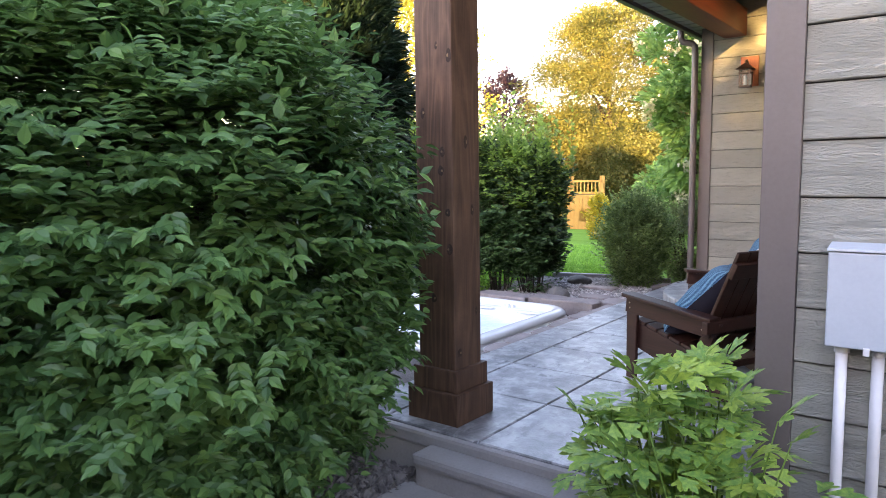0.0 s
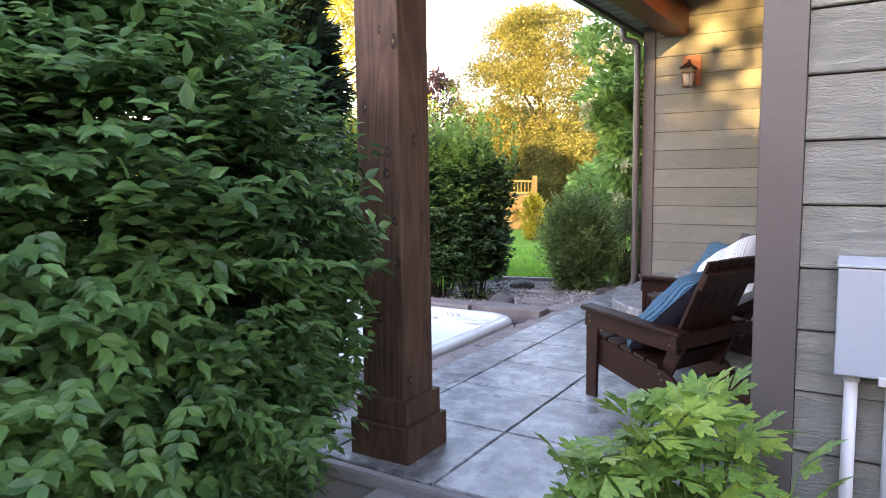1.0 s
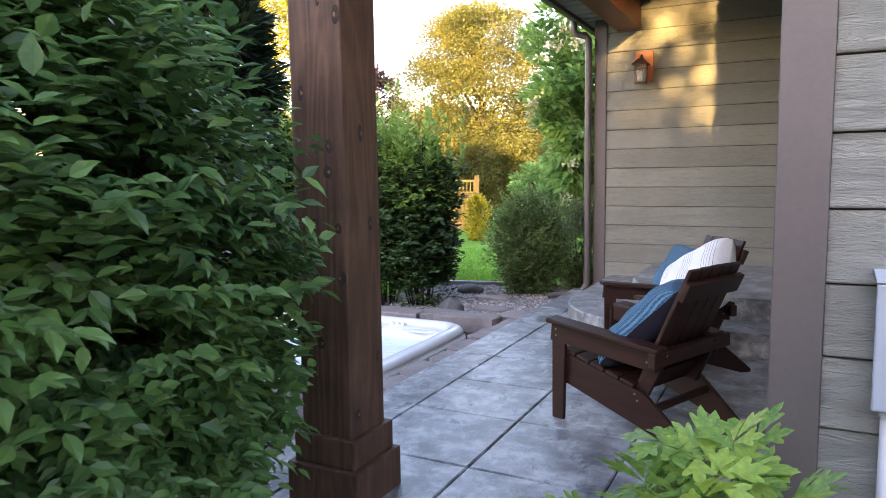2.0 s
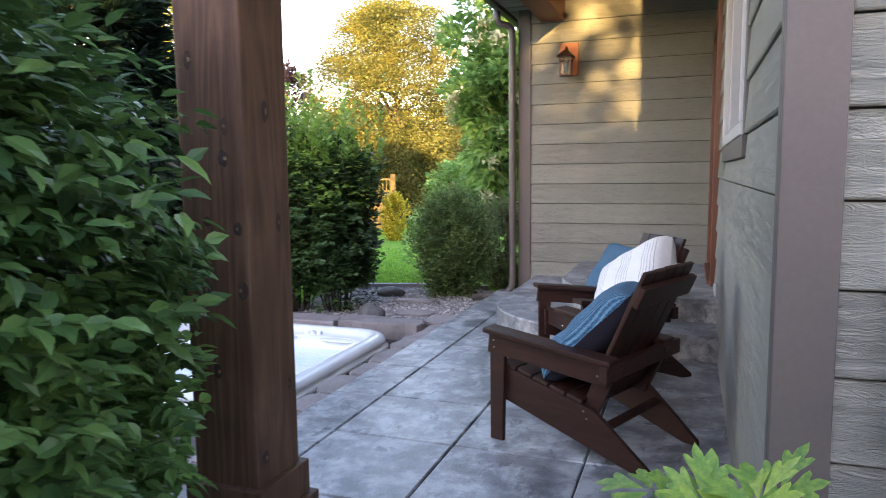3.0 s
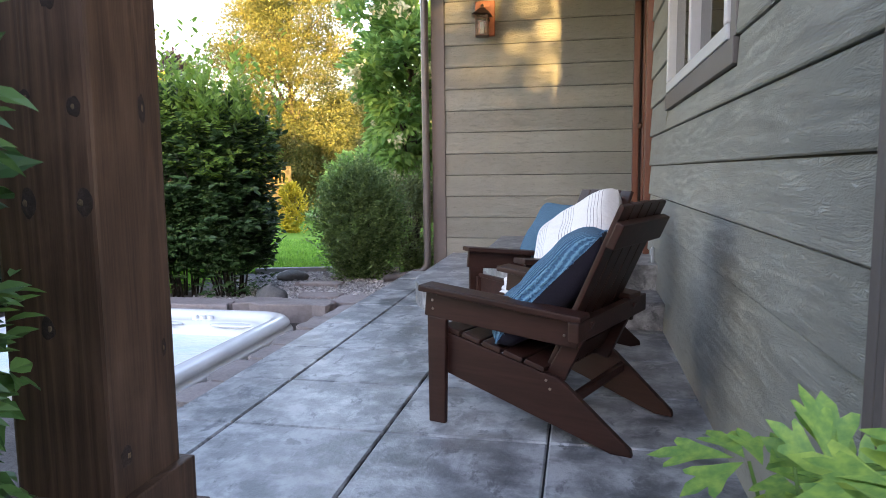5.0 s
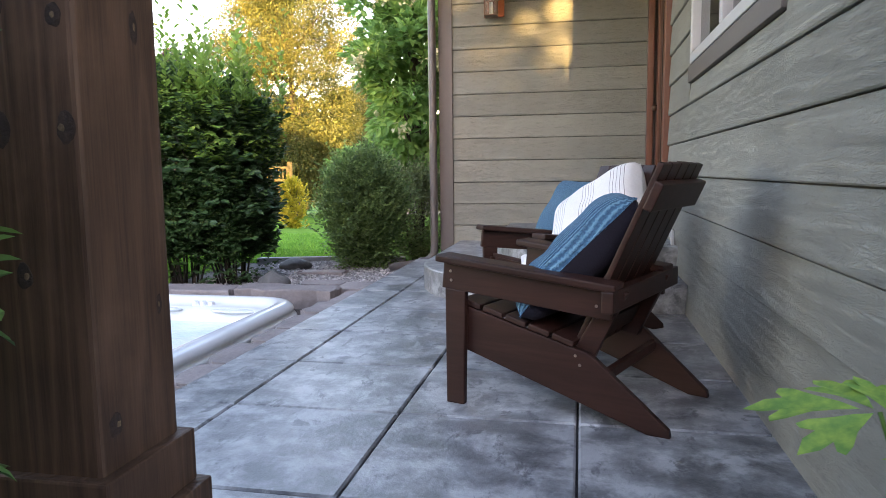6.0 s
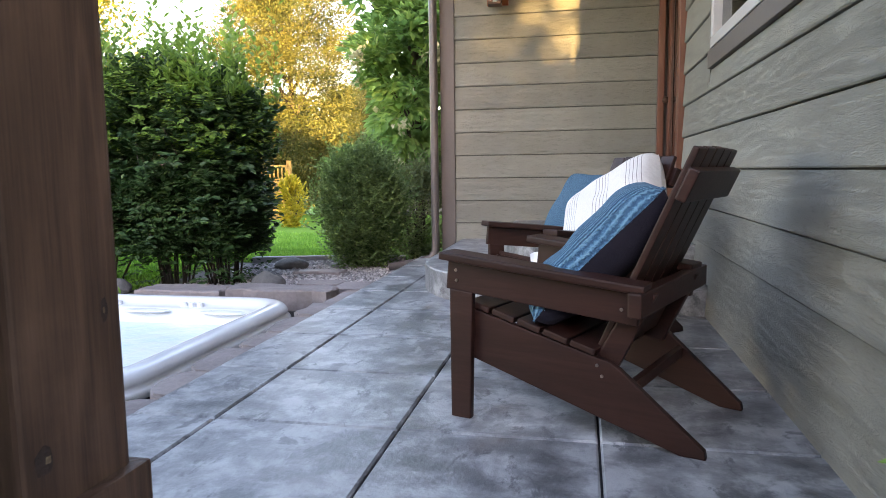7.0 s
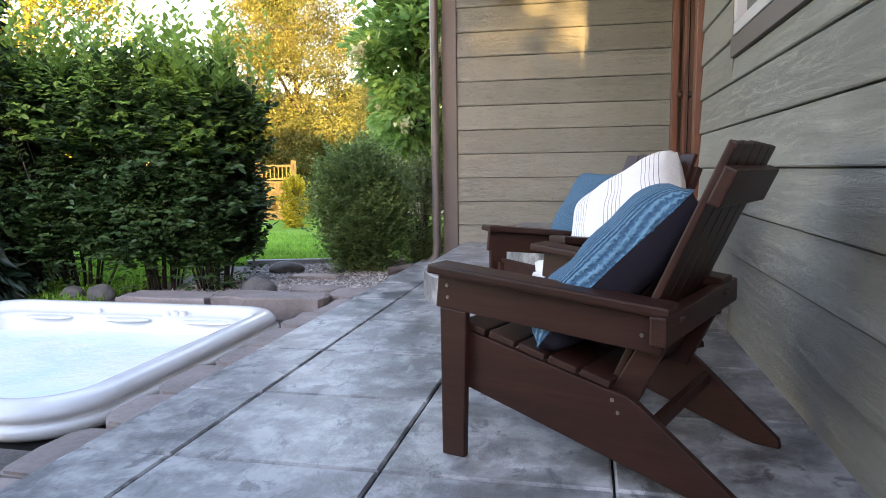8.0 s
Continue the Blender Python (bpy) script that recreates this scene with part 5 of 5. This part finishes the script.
# ---- meter box with two conduits, outlet ----
def meter_box():
    b = thing("utility_box", "pale grey-blue metal utility box with two conduits on the house wall", "utility box")
    x0, x1, z0, z1 = -0.542, -0.255, 0.665, 1.022
    part("body", box((x0 + 0.008, 3.835, z0 + 0.004), (x1 - 0.008, 3.905, z1 - 0.02), 0.008), M_BOX, b)
    cover = part("cover", box((x0, 3.818, z0), (x1, 3.8345, z1 - 0.025), 0.006), M_BOX, b)
    part("rain_lid", prism([(3.812, z1 - 0.022), (3.905, z1 - 0.002), (3.905, z1 + 0.004), (3.812, z1 - 0.012)], (x0 - 0.003, x1 + 0.003), "x", 0.002), M_BOX, b)
    part("latch", box((-0.425, 3.808, z0 - 0.018), (-0.405, 3.8175, z0 + 0.01), 0.003), M_WHITE, cover)
    for x in (-0.495, -0.385):
        bm = bmesh.new()
        add_tube(bm, [(x, 3.878, z0 + 0.01), (x, 3.878, 0.2), (x, 3.878, -0.45)], 0.0195, 14)
        pipe = part("conduit", bm, M_WHITE, b)
        bm = bmesh.new()
        bmesh.ops.create_cone(bm, cap_ends=True, segments=14, radius1=0.025, radius2=0.025, depth=0.03, matrix=pose(x, 3.878, z0 - 0.012))
        part("collar", bm, M_WHITE, pipe)


meter_box()
outlet = link_mesh("wall_outlet", box((-0.80, 7.395, 0.33), (-0.783, 7.465, 0.44), 0.006), M_WHITE)
tagged(outlet, "small white outlet cover on the house wall", "outlet")
part("socket_lid", box((-0.806, 7.405, 0.385), (-0.8005, 7.455, 0.43), 0.002), M_WHITE, outlet)


# ---- climbing fort and shed beyond the lawn ----
def fort():
    f = thing("play_fort", "sunlit yellow cedar play fort with a railed deck beyond the lawn", "play fort", at=pose(-12.9, 27.2, -1.05, 0, 0, 20))
    for x in (-0.65, 0.65):
        for y in (-0.6, 0.6):
            part("post", box((x - 0.05, y - 0.05, 0), (x + 0.05, y + 0.05, 2.3), 0.005), M_FORT, f)
    for k in range(9):
        x = -0.6 + 0.134 * k
        z0 = 0.05 if k not in (3, 4) else 0.95
        part("plank", box((x, -0.63, z0), (x + 0.126, -0.605, 1.45), 0.004), M_FORT, f)
    part("low_panel", box((-0.2, -0.63, 0.05), (0.066, -0.605, 0.45), 0.004), M_FORT, f)
    part("inner_wall", box((-0.6, 0.58, 0.05), (0.6, 0.6, 1.4)), M_FORT, f)
    part("deck", box((-0.72, -0.66, 1.45), (0.72, 0.66, 1.53), 0.006), M_FORT, f)
    for z in (1.58, 2.05):
        part("rail", box((-0.7, -0.65, z), (0.7, -0.61, z + 0.08), 0.005), M_FORT, f)
    for k in range(9):
        part("baluster", box((-0.6 + 0.145 * k, -0.64, 1.661), (-0.56 + 0.145 * k, -0.615, 2.049), 0.003), M_FORT, f)


fort()


def shed():
    s = thing("garden_shed", "pale low shed with a light roof far behind the trees", "shed", at=pose(-12.4, 43.0, -1.8, 0, 0, 15))
    part("wall", box((-3.5, -1.5, 0), (3.5, 1.5, 1.5)), M_STEP, s)
    part("roof", prism([(-1.8, 1.48), (1.8, 1.48), (0, 2.2)], (-3.8, 3.8), "x"), M_WHITE, s)


shed()



# ---- peony beside the steps: lobed leaves on long stalks ----
def lobed_leaf_mesh():
    bm = bmesh.new()
    outline = [(0, 0), (-0.08, 0.18), (-0.16, 0.40), (-0.29, 0.60), (-0.33, 0.74), (-0.24, 0.76), (-0.12, 0.68), (-0.12, 0.85), (0, 1.04), (0.12, 0.85), (0.12, 0.68), (0.24, 0.76), (0.33, 0.74), (0.29, 0.60), (0.16, 0.40), (0.08, 0.18)]
    for ang, ln, ox, oy in ((0, 1.0, 0, 0.16), (50, 0.85, -0.04, 0.05), (-50, 0.85, 0.04, 0.05)):
        a = radians(ang)

        def at(x, y, z):
            x, y = 1.02 * x * ln, y * ln
            r = math.hypot(x, y)
            return bm.verts.new((ox + x * math.cos(a) - y * math.sin(a), oy + x * math.sin(a) + y * math.cos(a), z + 0.10 * abs(x) - 0.22 * r * r))
        mid = at(0, 0.5, -0.03)
        vs = [at(x, y, 0.0) for x, y in outline]
        for i in range(len(vs)):
            bm.faces.new((mid, vs[(i + 1) % len(vs)], vs[i])).smooth = True
    me = bpy.data.meshes.new("leaf")
    bm.to_mesh(me)
    bm.free()
    me.materials.append(M_LEAF_PEONY)
    return me


def peony_room(q):
    """Whether a leaf may reach this place, clear of the steps and the path."""
    if q.y > (3.76 if q.x > -0.84 else 3.84) or q.z > (0.77 if q.y < 3.62 else 0.70):
        return False
    return q.x > -1.08 or (q.x > -1.32 and q.y < 3.58 - 2.0 * (q.z - 0.45))


def peony():
    rng = np.random.default_rng(51)
    p = thing("peony_plant", "bright green peony with deeply lobed leaves beside the steps", "plant")
    mesh = lobed_leaf_mesh()
    for k in range(46):
        a, r = rng.uniform(0, 6.28), math.sqrt(rng.uniform(0, 1))
        top = Vector((-0.92 + 0.38 * r * math.cos(a), 3.42 + 0.34 * r * math.sin(a), 0.70 - 0.22 * r ** 2.2 + rng.uniform(-0.10, 0.05)))
        foot = Vector((-0.90 + 0.14 * r * math.cos(a), 3.50 + 0.10 * r * math.sin(a), -0.30))
        if top.y > 3.70:
            top.y = 3.68
        if not peony_room(top):
            top.x, top.z = max(top.x, -1.05), min(top.z, 0.62)
        mid = foot.lerp(top, 0.55) + Vector((rng.normal(0, 0.03), rng.normal(0, 0.03), 0.05))
        reach = None
        for j in range(6):
            t = 1 - 0.12 * j
            base = mid.lerp(top, max(0, 2 * t - 1)) if t > 0.5 else foot.lerp(mid, 2 * t)
            node = base.copy()
            ang = a + 2.4 * j + rng.uniform(-0.5, 0.5)
            out = Vector((math.cos(ang), math.sin(ang), rng.uniform(-0.15, 0.45))).normalized()
            if j == 0:
                out = Vector((0.5 * math.cos(a), 0.5 * math.sin(a), 0.75)).normalized()
            side = out.cross(Vector((0, 0, 1))).normalized()
            nrm = side.cross(out).normalized()
            s = rng.uniform(0.092, 0.135)
            if j:
                base = base + out * rng.uniform(0.04, 0.14)
            nrm = (nrm + Vector(rng.normal(0, 0.3, 3))).normalized()
            side = out.cross(nrm).normalized()
            nrm = side.cross(out)
            tip = base + out * s
            far = tip + out * 0.25 * s
            if not (peony_room(base) and peony_room(far)):
                continue
            m = Matrix((side, out, nrm)).transposed().to_4x4()
            ob = new("leaf", mesh)
            ob.parent = p
            ob.matrix_basis = Matrix.Translation(base) @ m @ Matrix.Diagonal((s, s, s, 1))
            reach = reach or node
        if reach:
            bm = bmesh.new()
            add_tube(bm, [foot, foot.lerp(mid, 0.9) if reach.z < mid.z else mid, reach], [0.005, 0.004, 0.002], 6)
            part("stalk", bm, M_LEAF_SHOOT, p)
    # one long stalk reaches out over the steps
    foot, top = Vector((-0.93, 3.52, -0.30)), Vector((-1.035, 3.69, 0.545))
    bm = bmesh.new()
    add_tube(bm, [foot, foot.lerp(top, 0.6) + Vector((0.03, -0.02, 0.04)), top], [0.006, 0.005, 0.0025], 6)
    part("stalk", bm, M_LEAF_SHOOT, p)
    for base, out, s in ((top, (-0.93, 0.36, 0.02), 0.122), (top + Vector((0.02, 0.0, -0.01)), (0.35, 0.4, 0.12), 0.10), (top + Vector((0.03, -0.03, 0.0)), (0.5, -0.8, 0.2), 0.11)):
        out = Vector(out).normalized()
        side = out.cross(Vector((0.25, -0.35, 1))).normalized()
        ob = new("leaf", mesh)
        ob.parent = p
        ob.matrix_basis = Matrix.Translation(base) @ Matrix((side, out, side.cross(out))).transposed().to_4x4() @ Matrix.Diagonal((s, s, s, 1))


peony()


# ---- patio slabs, scored apart ----
def patio_slabs():
    rng = random.Random(4)
    for i in range(len(PATIO_X) - 1):
        for j in range(len(PATIO_Y) - 1):
            g, h = 0.0038, 0.0045
            x0, x1, y0, y1 = PATIO_X[i] + g, PATIO_X[i + 1] - g, PATIO_Y[j] + h, PATIO_Y[j + 1] - h
            if j == 0:
                y0 = 3.748
            if y0 > 8.6 and x0 > -2.0:
                continue
            bm = box((x0, y0, -0.02), (x1, y1, 0.0))
            top = [e for e in bm.edges if all(v.co.z > -1e-4 for v in e.verts)]
            bmesh.ops.bevel(bm, geom=top, offset=0.006, segments=1, affect="EDGES")
            part("slab", bm, M_CONCRETE, patio)


patio_slabs()
